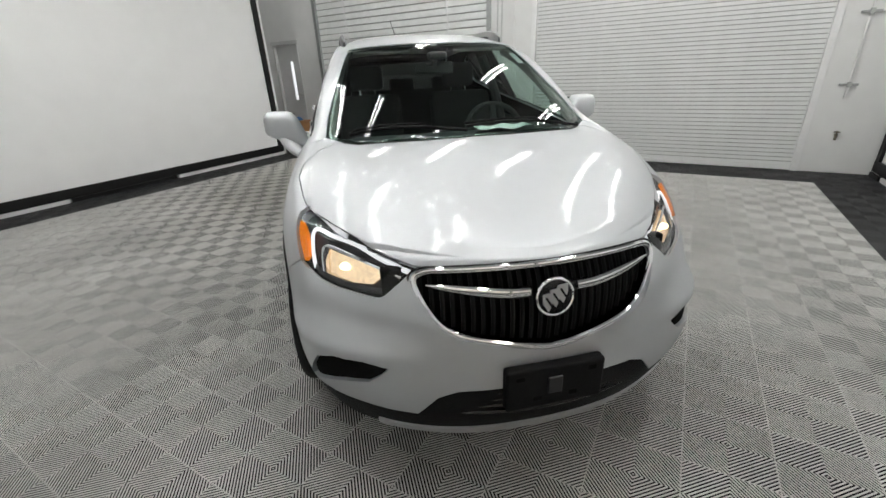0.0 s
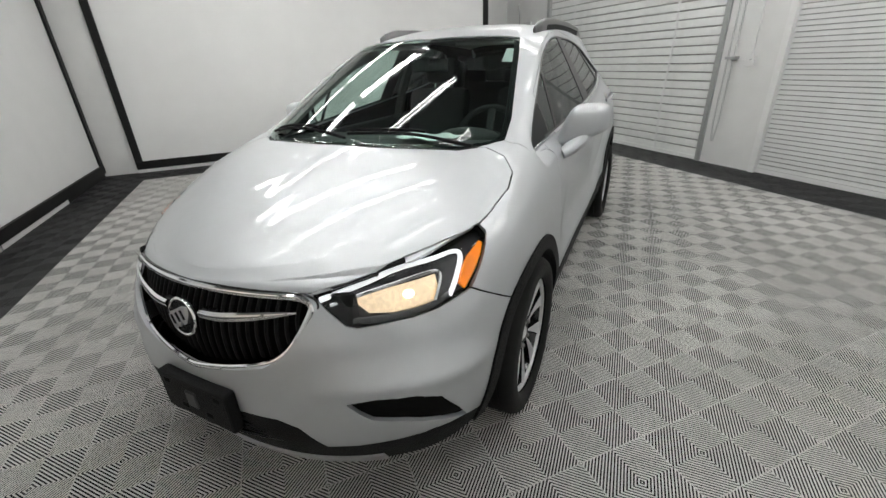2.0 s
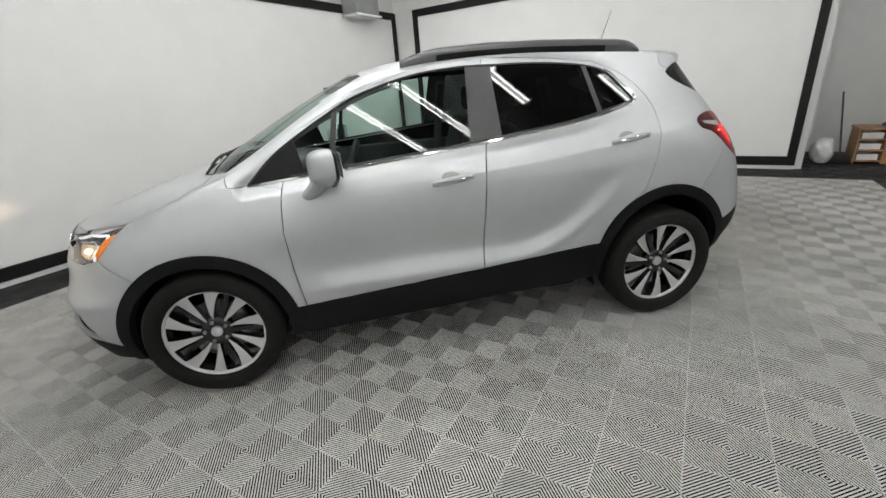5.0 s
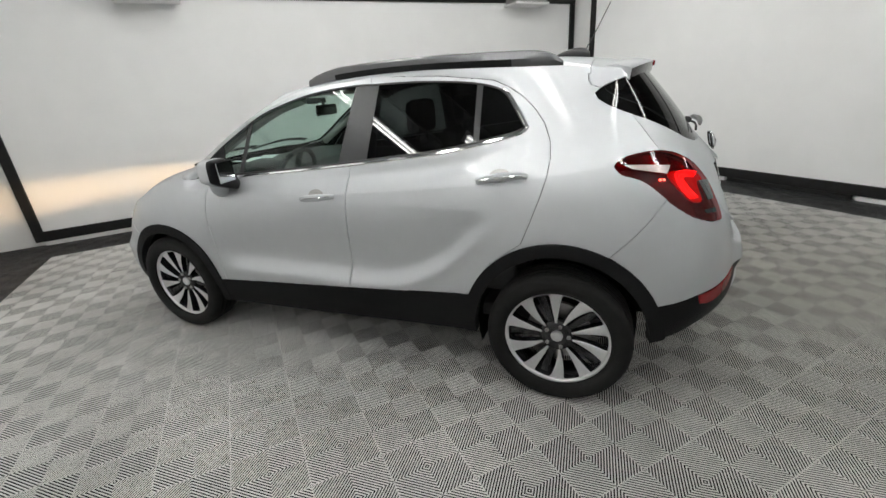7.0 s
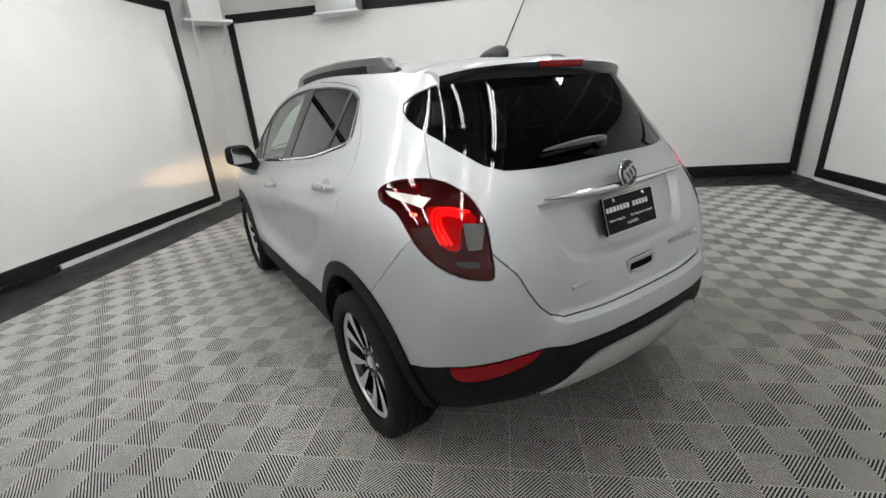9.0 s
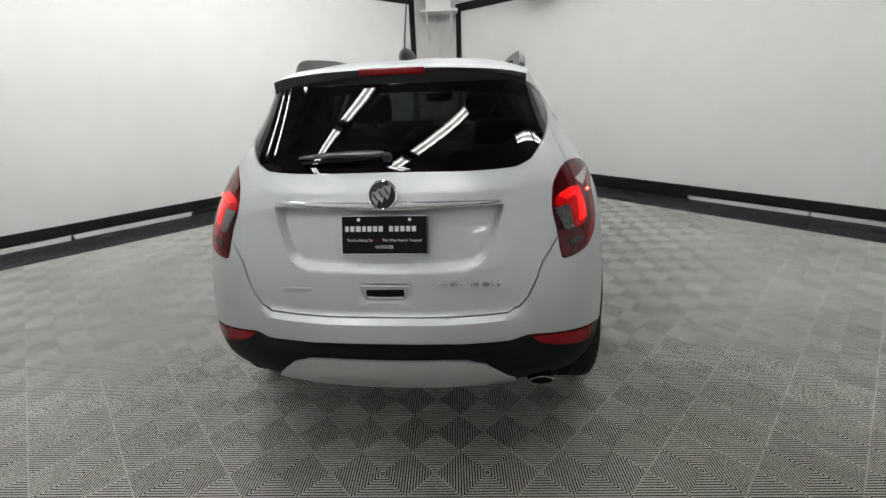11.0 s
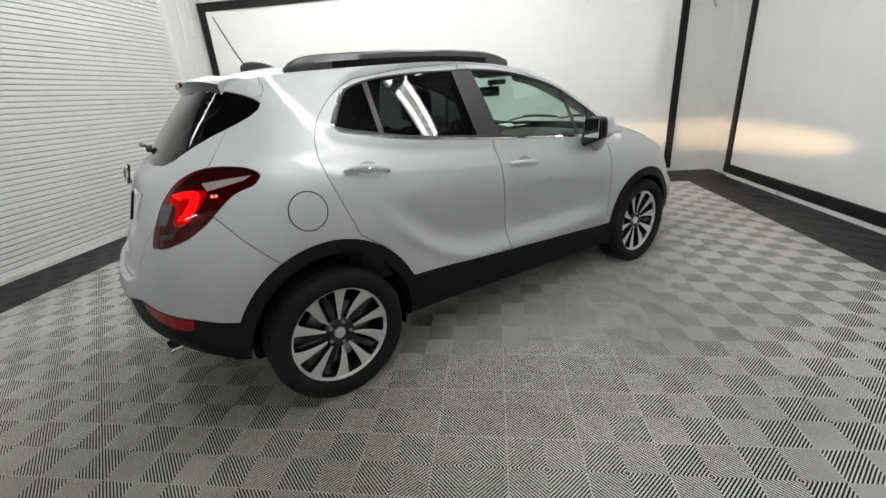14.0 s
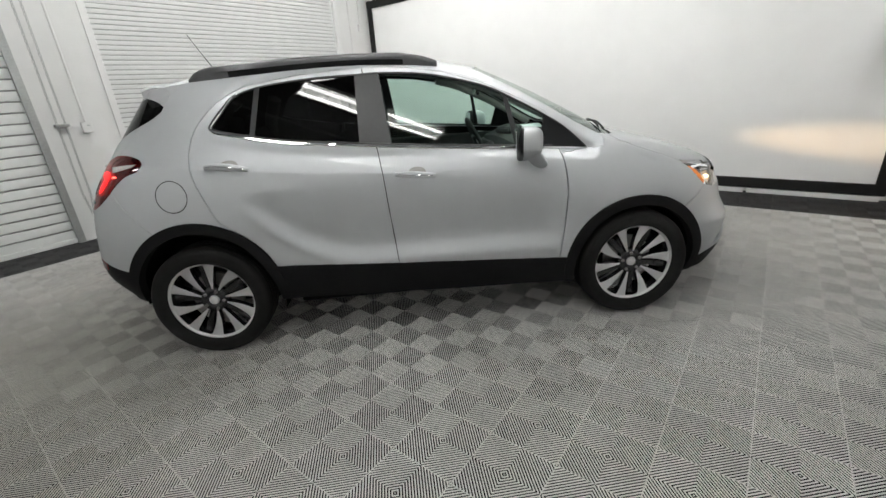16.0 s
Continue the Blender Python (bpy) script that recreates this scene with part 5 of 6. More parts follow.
for y in (-1.280, 1.262):
    wheel(pose(.768, y, .336, random.random() * 60, 0, 0))
    wheel(pose(-.768, y, .336, random.random() * 60, 0, 180))
for (c, ry, rz) in ARCHES:
    for s in (1, -1):
        bm = bmesh.new()
        rows = []
        for x in (.825, .45):
            rows.append([bm.verts.new((s * (x - (.05 * abs(math.cos(a)) ** 3 if x > .6 else 0)), c[0] + (ry - .056) * math.cos(a), c[1] + (rz - .056) * math.sin(a))) for a in [math.pi * ((-0.11 if c[0] < 0 else -0.01) + (1.22 if c[0] < 0 else 1.10) * k / 40) for k in range(41)]])
        for k in range(40):
            bm.faces.new((rows[0][k], rows[0][k + 1], rows[1][k + 1], rows[1][k]))
        bm.faces.new(rows[1])
        part("wheel_well", bm, M_INNER, car, "black wheel well lining")
bm = box(-.56, .56, -1.86, 1.62, .19, .34, .02)
add_box(bm, -.68, .68, -.84, .80, .20, .32, .01)
for y in (-1.28, 1.262):
    add_box(bm, -.7, .7, y - .06, y + .06, .2, .33, .01)
part("underbody", bm, M_INNER, car, "dark underbody")

# ---- headlamps ----
DRL_OUT = [(-1.122, .816), (-1.04, .836), (-.943, .856), (-.776, .881), (-.700, .892), (-.676, .876), (-.698, .838), (-.716, .806), (-.742, .773)]
DRL_IN = [(-1.095, .800), (-1.0, .820), (-.90, .835), (-.80, .848), (-.762, .846), (-.760, .825), (-.775, .795), (-.79, .770)]
BEAM = [(-1.035, .810), (-.935, .828), (-.772, .842), (-.768, .80), (-.785, .764), (-.917, .757), (-.99, .766)]
TURN = [(-.662, .868), (-.612, .897), (-.601, .890), (-.620, .860), (-.650, .824), (-.693, .783), (-.706, .800), (-.690, .835)]
for s, sd in ((1, "left"), (-1, "right")):
    lamp = part("headlamp", take(skin_bm, groups["headlamp"], sd, 0.002, -0.045, shift=0.05), M_LAMPBOX, car, "lit headlamp with white light guides and amber corner", True)
    part("lens", take(skin_bm, groups["headlamp"], sd, 0.0015, 0.004, shift=0.001), M_LENS, lamp, "clear lens", True).visible_shadow = False
    part("reflector", flip(plate(BEAM, CORNER_F, .034, .01, steps=3), s), M_WARM, lamp, "warm lit reflector", True)
    p, n = drop(-.865, .80, CORNER_F, .030)
    bm = bmesh.new()
    bmesh.ops.create_uvsphere(bm, u_segments=20, v_segments=12, radius=.013)
    for v in bm.verts:
        v.co = Vector((v.co.x * 1.35, v.co.y * 1.35, v.co.z * .95)) + p
    part("projector", flip(bm, s), M_BEAM, lamp, "glowing warm bulb", True)
    part("light_guide", flip(strip(DRL_OUT, CORNER_F, .0085, .020, 40, .6), s), M_DRL, lamp, "lit white light guide", True)
    part("light_guide", flip(strip(DRL_IN, CORNER_F, .0055, .018, 40, .6), s), M_CHROME, lamp, "bright inner light guide", True)
    part("indicator", flip(plate(TURN, CORNER_F, .005, .016, steps=3), s), M_AMBER, lamp, "amber indicator", True)
    part("shroud", flip(strip([(-1.04, .752), (-.95, .748), (-.86, .752), (-.79, .762), (-.74, .778)], CORNER_F, .010, .02, 20), s), M_GLOSSBLACK, lamp, "dark lower shroud", True)
    # low-beam light with its cut-off shield
    ld = bpy.data.lights.new("low_beam", "SPOT")
    ld.energy, ld.color, ld.spot_size, ld.spot_blend, ld.shadow_soft_size = LOW_BEAM, (1.0, 0.66, 0.33), radians(11), 1.0, 0.012
    lo = new("low_beam", ld)
    lo.parent = car
    q, _ = drop(-.865, .80, CORNER_F, -.004)
    eye = Vector((s * q.x, q.y, q.z))
    lo.matrix_local = look(eye, eye + Vector((s * .0, -1, -.07))) @ Matrix.Diagonal((BEAM_WIDE, 1, 1, 1))

# ---- grille, emblem, plate carrier, intake ----
half = [(.0, .8365), (.10, .8365), (.22, .834), (.34, .828), (.382, .819), (.404, .799), (.398, .765), (.372, .71), (.338, .665), (.285, .632), (.19, .609), (.08, .590), (.0, .579)]
gr = part("grille", plate(half, FRONT, .075, .004, steps=2), M_INNER, car, "black waterfall grille in a chrome surround", True)
full = half + [(-x, z) for x, z in half[-2:0:-1]]


def front_tube(line, radius, depth, n, closed=False, flat=0.7, sides=8):
    pts = cat([(*p, 0) for p in (line + [line[0]] if closed else line)], n)
    pts = pts[:-1] if closed else pts
    fine = []
    for p in pts:
        d = near_front(p.x, p.y)
        fine.append(Vector((p.x, d + depth, p.y)))
    return tube(fine, radius, sides, closed, flat, up=(0, 1, 0))


def near_front(x, z):
    """How far forward the nose lies; the grille's opening is bridged from its rim."""
    x = abs(x)
    zs = [(.575, -2.163), (.63, -2.161), (.70, -2.152), (.76, -2.138), (.80, -2.120), (.84, -2.10), (.90, -2.05)]
    z = min(max(z, .575), .9)
    for (z1, y1), (z2, y2) in zip(zs, zs[1:]):
        if z <= z2:
            y = y1 + (y2 - y1) * (z - z1) / (z2 - z1)
            break
    return y + .55 * x ** 2 + .35 * x ** 4


part("surround", front_tube(full, .0100, .000, 150, True, .75), M_CHROME, gr, "chrome surround", True)
part("surround_gasket", front_tube([(x * 1.035, (z - .71) * 1.06 + .71) for x, z in full], .0045, .004, 150, True, .75), M_GLOSSBLACK, gr, "black gap line", True)
for k in range(-13, 14):
    x = k * .0295
    zs = [z for z in np.linspace(.58, .836, 60) if inside([(a, b) for a, b in full], x + 1e-4, z)]
    if not zs or (zs[-1] - zs[0]) < .04:
        continue
    line = [(x, z) for z in np.linspace(zs[0], zs[-1], 9)]
    pts = [Vector((x, near_front(x, z) + .042 - .012 * math.sin(math.pi * (z - zs[0]) / (zs[-1] - zs[0])), z)) for x, z in line]
    part("grille_bar", tube(pts, .0045, 6, flat=1.8, up=(1, 0, 0)), M_CLAD, gr, "", True)
for s in (1, -1):
    line = [(s * .075, .768), (s * .14, .768), (s * .22, .775), (s * .30, .783), (s * .372, .789)]
    pts = cat([(*p, 0) for p in line], 24)
    pts = [Vector((p.x, near_front(p.x, p.y) - .006, p.y)) for p in pts]
    part("wing", tube(pts, [.013 + .003 * math.sin(2.6 * i / 23) - .012 * (i / 23) ** 3 for i in range(24)], 8, flat=.7, up=(0, 1, 0)), M_CHROME, gr, "chrome wing bar", True)
    part("wing_root", box(s * .09 - .03, s * .09 + .03, -2.13, -2.10, .742, .775, .008), M_GLOSSBLACK, gr, "black wing socket")


def emblem(r, m, parent):
    """Ring with three slanting shields, without letters."""
    ring_pts = [(0, r * math.cos(2 * math.pi * k / 40), r * math.sin(2 * math.pi * k / 40)) for k in range(40)]
    e = part("emblem", tube(ring_pts, r * .085, 8, True, up=(1, 0, 0)), M_CHROME, parent, "round chrome ring emblem", True)
    e.matrix_local = m
    part("emblem_disc", lathe([(0.0, .004), (r * .97, .003), (r * .99, -.01)], 40), M_GLOSSBLACK, e, "black disc")
    for k in (-1, 0, 1):
        bm = bmesh.new()
        oy, oz = k * r * .40, k * r * .20
        poly = [(-.30, .42), (.22, .50), (.22, .05), (-.02, -.52), (-.30, -.10)]
        fr = [bm.verts.new((.012, oy + a * r, oz + b * r)) for a, b in poly]
        bk = [bm.verts.new((.002, oy + a * r, oz + b * r)) for a, b in poly]
        bm.faces.new(fr)
        for i in range(5):
            bm.faces.new((fr[i], fr[(i + 1) % 5], bk[(i + 1) % 5], bk[i]))
        bmesh.ops.recalc_face_normals(bm, faces=bm.faces)
        part("shield", bm, M_SILVERPLASTIC, e, "")
        bar = box(-.001, .003, -.5 * r, .5 * r, -.05 * r, .05 * r)
        ob = part("shield_stripe", bar, M_GLOSSBLACK, e, "")
        ob.matrix_local = pose(.0125, oy - .04 * r, oz + .05 * r, -58, 0, 0) @ Matrix.Diagonal((1, .55, 1, 1))
    return e


emblem(.058, pose(0, -2.148, .745, 0, 0, -90) @ pose(0, 0, 0, 0, -8, 0), car)
pc = part("plate_carrier", box(-.165, .165, -2.200, -2.160, .376, .528, .008), M_CLAD, car, "empty black number-plate carrier")
part("clip", box(-.030, .020, -2.207, -2.199, .43, .492, .004), M_SATIN, pc)
for x, z in ((-.12, .50), (.12, .50), (-.06, .415), (.06, .415)):
    part("bolt_hole", box(x - .014, x + .014, -2.2015, -2.199, z - .008, z + .008, .002), M_INNER, pc)
for k in range(4):
    z = .345 + k * .026
    w = .34 + .012 * (3 - k)
    pts = [Vector((x, -2.168 + .42 * x ** 2 + .9 * x ** 4, z)) for x in np.linspace(-w, w, 30)]
    part("intake_slat", tube(pts, .006, 6, flat=1.4), M_GLOSSBLACK, car, "gloss black intake slat", True)
for sd in ("left", "right"):
    panel("fog_pocket", "fog", M_SATIN, sd, "black fog-lamp pocket", inset=0.001, flange=-0.02, shift=0.022)

# ---- tail lamps, reflectors ----
LIT = [(0.678, 1.105), (0.748, 1.103), (0.816, 1.092), (0.848, 1.070), (0.841, 1.052), (0.800, 1.054), (0.795, 1.023), (0.799, 0.976), (0.740, 0.985), (0.705, 1.032), (0.678, 1.079)]
CLEAR = [(0.803, 1.054), (0.870, 1.049), (0.863, 0.978), (0.821, 0.979)]
STREAK = [(0.519, 1.139), (0.600, 1.134), (0.696, 1.124), (0.667, 1.096), (0.600, 1.110), (0.542, 1.123)]
SMOKE = [(0.783, 0.949), (0.856, 0.945), (0.861, 0.927), (0.792, 0.934)]
for s, sd in ((1, "left"), (-1, "right")):
    lamp = part("tail_lamp", take(skin_bm, groups["taillamp"], sd, 0.002, -0.018, shift=0.02), M_REDDARK, car, "lit red tail lamp with a clear insert", True)
    part("lens", take(skin_bm, groups["taillamp"], sd, 0.0015, 0.006, shift=-0.003), M_REDLENS, lamp, "red lens", True).visible_shadow = False
    part("light_field", flip(plate(soft_poly(LIT), CORNER_R, .004, .010, steps=2), s), M_REDGLOW, lamp, "glowing red field", True)
    for k in range(3):
        f = k / 2
        c = [(.822 - .03 * f, 1.086 - .012 * f), (.76 - .005 * f, 1.098 - .016 * f), (.705 + .022 * f, 1.092 - .018 * f), (.706 + .035 * f, 1.045 - .008 * f), (.735 + .035 * f, .998)]
        part("light_bar", flip(strip(c, CORNER_R, .0036, .001, 26, .6), s), M_REDLIT, lamp, "lit red light bar", True)
    part("reversing_lamp", flip(plate(CLEAR, CORNER_R, -.0055, .008, steps=2), s), M_CLEARGREY, lamp, "grey clear insert", True)
    part("streak", flip(plate(STREAK, CORNER_R, -.0045, .006, steps=3), s), M_PALEPINK, lamp, "pale upper streak", True)
    part("lower_insert", flip(plate(SMOKE, CORNER_R, -.0045, .006, steps=2), s), M_LAMPBOX, lamp, "smoked lower insert", True)
    for b in (.630, .645):
        p, n = drop(b, 1.076, CORNER_R, -.003)
        bm = bmesh.new()
        bmesh.ops.create_icosphere(bm, subdivisions=2, radius=.0055)
        bmesh.ops.translate(bm, verts=bm.verts, vec=p)
        part("led", flip(bm, s), M_REDLIT, lamp, "lit red diode", True)
    panel("rear_reflector", "reflector", M_RED, sd, "red reflector", inset=0.002, flange=0.01, shift=-0.001)

# ---- glass trims ----
BELT = [(-.985, 1.043), (-.78, 1.062), (-.58, 1.077), (-.198, 1.109), (.205, 1.145), (.416, 1.167), (.715, 1.199), (1.011, 1.256), (1.075, 1.276)]
HOOK = [(1.075, 1.276), (1.092, 1.292), (1.075, 1.325), (1.04, 1.372), (.990, 1.437), (.955, 1.457)]
for s in (1, -1):
    part("belt_moulding", flip(strip(BELT, SIDE, .0085, -.001, 70, .6), s), M_CHROME, car, "chrome window moulding", True)
    part("belt_moulding", flip(strip(HOOK, SIDE, [.0085, .011, .011, .008, .005, .003], -.001, 30, .6), s), M_CHROME, car, "chrome window moulding", True)
    part("window_seal", flip(strip(DLO[:16], SIDE, .006, .001, 90, .6), s), M_SATIN, car, "black window seal", True)
    part("window_seal", flip(strip([(y, z + .012) for y, z in BELT[1:]], SIDE, .006, .002, 60, .5), s), M_SATIN, car, "black window seal", True)
    line = [(.02, -1.285), (.2, -1.275), (.37, -1.250), (.51, -1.22), (.585, -1.160), (.648, -1.085), (.634, -.95), (.60, -.81), (.569, -.685), (.529, -.52), (.485, -.378), (.43, -.388), (.25, -.443), (.02, -.475)]
    part("screen_frit", flip(strip(line[:5], PLAN, [.035, .035, .034, .032, .028], .007, 40, .06), s), M_GLOSSBLACK, car, "black printed screen edge", True)
    part("screen_frit", flip(strip(line[4:11], PLAN, .022, .007, 50, .08), s), M_GLOSSBLACK, car, "black printed screen edge", True)
    part("screen_frit", flip(strip(line[10:], PLAN, .020, .007, 30, .08), s), M_GLOSSBLACK, car, "black printed screen edge", True)

# ---- door mirrors, handles ----
for s in (1, -1):
    bm = bmesh.new()
    bmesh.ops.create_uvsphere(bm, u_segments=36, v_segments=24, radius=1.0)
    for v in bm.verts:
        x, y, z = v.co
        pw = lambda a, e: math.copysign(abs(a) ** e, a)
        x, y, z = pw(x, .46), pw(y, .66), pw(z, .44)
        y = y if y < 0 else y * .35
        taper = 1 - .14 * (x + 1) / 2
        v.co = Vector((.918 + .086 * x - .080 * (1 - z) / 2 * (1 - x) / 2, -.595 + .098 * y + .020 * (x + 1), 1.094 + (.108 * taper) * z + .018 * (x + 1) / 2 + (.060 * (x + 1) / 2 * -z if z < 0 else 0)))
    bm.normal_update()
    for fa in bm.faces:
        c = fa.calc_center_median()
        if c.y - .020 * ((c.x - .910) / .085 + 1) > -.588:
            fa.material_index = 1
    mir = part("door_mirror", flip(bm, s), [M_PAINT, M_SATIN_BLACK], car, "silver door mirror with a black back", True)
    g = box(-.062, .062, 0, .006, -.060, .054, .003)
    ob = part("mirror_glass", g, M_MIRROR, mir, "mirror glass")
    ob.matrix_local = pose(s * .900, -.532, 1.134, 0, 0, s * 10) 
    pts = cat([(s * .812, -.700, .985), (s * .838, -.680, 1.000), (s * .868, -.650, 1.030), (s * .885, -.625, 1.070), (s * .895, -.610, 1.110)], 16)
    part("mirror_foot", tube(pts, [.036 + .022 * k / 15 for k in range(16)], 14, flat=.72, up=(0, 0, 1)), M_PAINT, mir, "silver mirror foot", True)
    for y0, y1, z0, z1, key in ((.121, -.095, .993, .972, "front"), (1.117, .897, 1.100, 1.075, "rear")):
        pts = []
        for k in range(17):
            t = k / 16
            p, n = drop(y0 + (y1 - y0) * t, z0 + (z1 - z0) * t, SIDE)
            pts.append(p + n * (.006 + .030 * math.sin(math.pi * min(1, max(0, (t - .02) / .96))) ** .5))
        h = part("door_handle", flip(tube(pts, [.0125 + .007 * math.sin(math.pi * k / 16) for k in range(17)], 10, flat=.62, up=(1, 0, 0)), s), M_PAINT, DOORS[key, "left" if s > 0 else "right"], "silver door handle", True)
        off = [p + Vector((.0115, 0, .002)) for p in pts[1:-1]]
        part("handle_strip", flip(tube(off, .0045, 6, flat=.6), s), M_CHROME, h, "chrome strip on the handle", True)
        yc, zc = (y0 * .45 + y1 * .55), (z0 + z1) / 2 + .012
        # Grey plate on flat paint: the shade of the handle's recess, put into colour.
        cup = [(yc + .048 * math.cos(a), zc + .004 + .027 * math.sin(a)) for a in [2 * math.pi * k / 20 for k in range(20)]]
        part("handle_cup_shade", flip(plate(cup, SIDE, -.0012, .01), s), M_DISC, DOORS[key, "left" if s > 0 else "right"], "grey plate standing for the shaded handle recess", True)

# ---- roof rails, aerial, spoiler ----
for s in (1, -1):
    ys = np.linspace(-.165, 1.215, 44)
    bm = bmesh.new()
    rows = []
    for y in ys:
        t = (y + .165) / 1.38
        xo = .512 + .012 * math.sin(math.pi * t)
        base = drop(xo, y, PLAN)[0].z
        crest = float(np.interp(y, [-.165, -.10, -.03, .06, .3, .65, .9, 1.02, 1.10, 1.17, 1.215], [1.566, 1.590, 1.606, 1.617, 1.625, 1.623, 1.615, 1.610, 1.604, 1.588, 1.552]))
        crest = max(crest, base + .003)
        w = float(np.interp(t, [0, .06, .5, .88, 1], [.008, .020, .020, .027, .016]))
        rows.append([bm.verts.new((xo + dx, y, z)) for dx, z in ((w * .8, base - .012), (w * 1.1, base + (crest - base) * .42), (w * .7, crest - .006), (w * .35, crest), (-w * .35, crest), (-w * 1.0, base + (crest - base) * .42), (-w * .7, base - .012))])
    for i, (a, b) in enumerate(zip(rows, rows[1:])):
        for k in range(6):
            fa = bm.faces.new((a[k], b[k], b[k + 1], a[k + 1]))
            # Lower side faces are black for the shade in the gap beneath the rail.
            fa.material_index = 1 if k in (0, 5) and 5 < i < 36 else 0
    bm.faces.new(rows[0])
    bm.faces.new(rows[-1][::-1])
    bmesh.ops.recalc_face_normals(bm, faces=bm.faces)
    rl = part("roof_rail", flip(bm, s), [M_RAIL, M_CLAD], car, "satin grey roof rail", True, 30)
    pts = [(s * (.512 + .012 * math.sin(math.pi * (y + .165) / 1.38)), y, float(np.interp(y, [-.03, .06, .3, .65, .9, 1.0], [1.606, 1.617, 1.625, 1.623, 1.613, 1.606])) + .001) for y in np.linspace(0, .98, 30)]
    part("rail_trim", tube(pts, .007, 6, flat=.5), M_SILVERPLASTIC, rl, "silver rail trim", True)
aer = part("aerial", tube([(0, 1.262, 1.605), (-.012, 1.30, 1.672), (-.045, 1.376, 1.830)], [.0035, .003, .002], 6), M_GLOSSBLACK, car, "thin black rod aerial", True)
bm = bmesh.new()
bmesh.ops.create_uvsphere(bm, u_segments=24, v_segments=12, radius=1.0)
for v in bm.verts:
    x, y, z = v.co
    v.co = Vector((.038 * x * (1 - .25 * y), 1.20 + .092 * y, 1.590 + max(-.02, .036 * z * (1 - .35 * -y))))
part("aerial_base", bm, M_SATIN, car, "dark grey aerial base", True)
bm = bmesh.new()
rows = []
for x in np.linspace(-.505, .505, 41):
    e = abs(x) / .505
    yb = 1.600 - .085 * e ** 2.2 - .02 * e ** 8
    zt = 1.538 - .020 * e ** 2 - .012 * e ** 8
    y0 = 1.42 - .05 * e ** 3
    z0 = drop(min(abs(x), .50), y0, PLAN)[0].z
    rows.append([bm.verts.new((x, y, z)) for y, z in ((y0, z0 - .004), ((y0 + yb) / 2, (z0 + zt) / 2 + .007), (yb - .012, zt), (yb, zt - .008), (yb - .006, zt - .050), (yb - .035, zt - .092), (y0 + .05, z0 - .100))])
for a, b in zip(rows, rows[1:]):
    for k in range(6):
        fa = bm.faces.new((a[k], b[k], b[k + 1], a[k + 1]))
        fa.material_index = 0 if k < 3 else 1
for r in (rows[0], rows[-1][::-1]):
    bm.faces.new(r)
bmesh.ops.recalc_face_normals(bm, faces=bm.faces)
part("spoiler", bm, [M_PAINT, M_GLOSSBLACK], car, "silver roof spoiler with black underside", True)
part("brake_light", box(-.125, .125, 1.560, 1.603, 1.508, 1.533, .006), M_RED, car, "red high brake light")

# ---- rear: moulding, plate, emblem, badges, wiper ----
pts = [Vector((x, near(x, 1.95, 1.095)[0].y + .004, 1.088 + .014 * (x / .39) ** 2)) for x in np.linspace(-.39, .39, 41)]
mould = part("tailgate_moulding", tube(pts, [.0035 + .0125 * (1 - abs(k - 20) / 20) ** .6 for k in range(41)], 10, flat=.55, up=(0, 1, 0)), M_CHROME, TAILGATE_OB, "chrome tailgate moulding", True)
np_y = near(0, 1.95, .99)[0].y
rp = part("number_plate", box(-.150, .150, -.006, .006, -.068, .068, .005), M_CLAD, car, "black dealer plate with white lettering")
rp.matrix_local = pose(0.0, np_y + .022, .996, 17, 0, 0)
WHITE = material("white_print", (.8, .8, .8), .5, vary=0)
part("plate_border", tube([(-.147, .0075, -.065), (.147, .0075, -.065), (.147, .0075, .065), (-.147, .0075, .065)], .0016, 4, True), WHITE, rp)
x = .135
for w in (.016, .018, .021, .016, .018, .018, .018, None, .018, .018, .018, .018, .018):
    if w is None:
        x -= .016
        continue
    part("lettering_bar", box(x - w + .004, x, .006, .0072, .012, .030, .0), WHITE, rp)
    x -= w + .0015


def words(text, size, m, mat, parent, name):
    cu = bpy.data.curves.new(name, "FONT")
    cu.body, cu.size, cu.align_x, cu.extrude = text, size, "CENTER", .0003
    tmp = new(name, cu)
    me = bpy.data.meshes.new_from_object(tmp.evaluated_get(bpy.context.evaluated_depsgraph_get()))
    bpy.data.objects.remove(tmp)
    me.materials.append(mat)
    ob = new(name, me)
    ob.parent = parent
    ob.matrix_local = m
    return ob


words("You're Going To         The Way You're Treated!", .0130, pose(0, .0072, -.022, 90, 0, 180), WHITE, rp, "lettering")
words("LIKE", .0130, pose(.026, .0072, -.022, 90, 0, 180), M_RED, rp, "lettering")
words("HOOVER", .0155, pose(0, .0072, -.046, 90, 0, 180), WHITE, rp, "lettering")
for x in (-.088, .088):
    part("plate_screw", lathe([(0, .003), (.006, .002), (.007, 0)], 12), M_CHROME, rp).matrix_local = pose(x, .006, .052, 0, 0, 90)
em_p, em_n = near(0, 1.97, 1.125)
emblem(.047, pose(0, em_p.y + .016, 1.130, 0, 0, 90) @ pose(0, 0, 0, 0, -14, 0), car)
bx = -.185
for k, w in enumerate((.030, .030, .028, .033, .028, .030)):
    p, n = near(bx - w / 2, 2.0, .828 + .010 * k / 6)
    part("badge_bar", box(bx - w + .004, bx, p.y - .004, p.y + .006, p.z - .009, p.z + .009, .002), M_CHROME, TAILGATE_OB, "chrome badge")
    bx -= w + .006
p, n = near(.31, 2.0, .815)
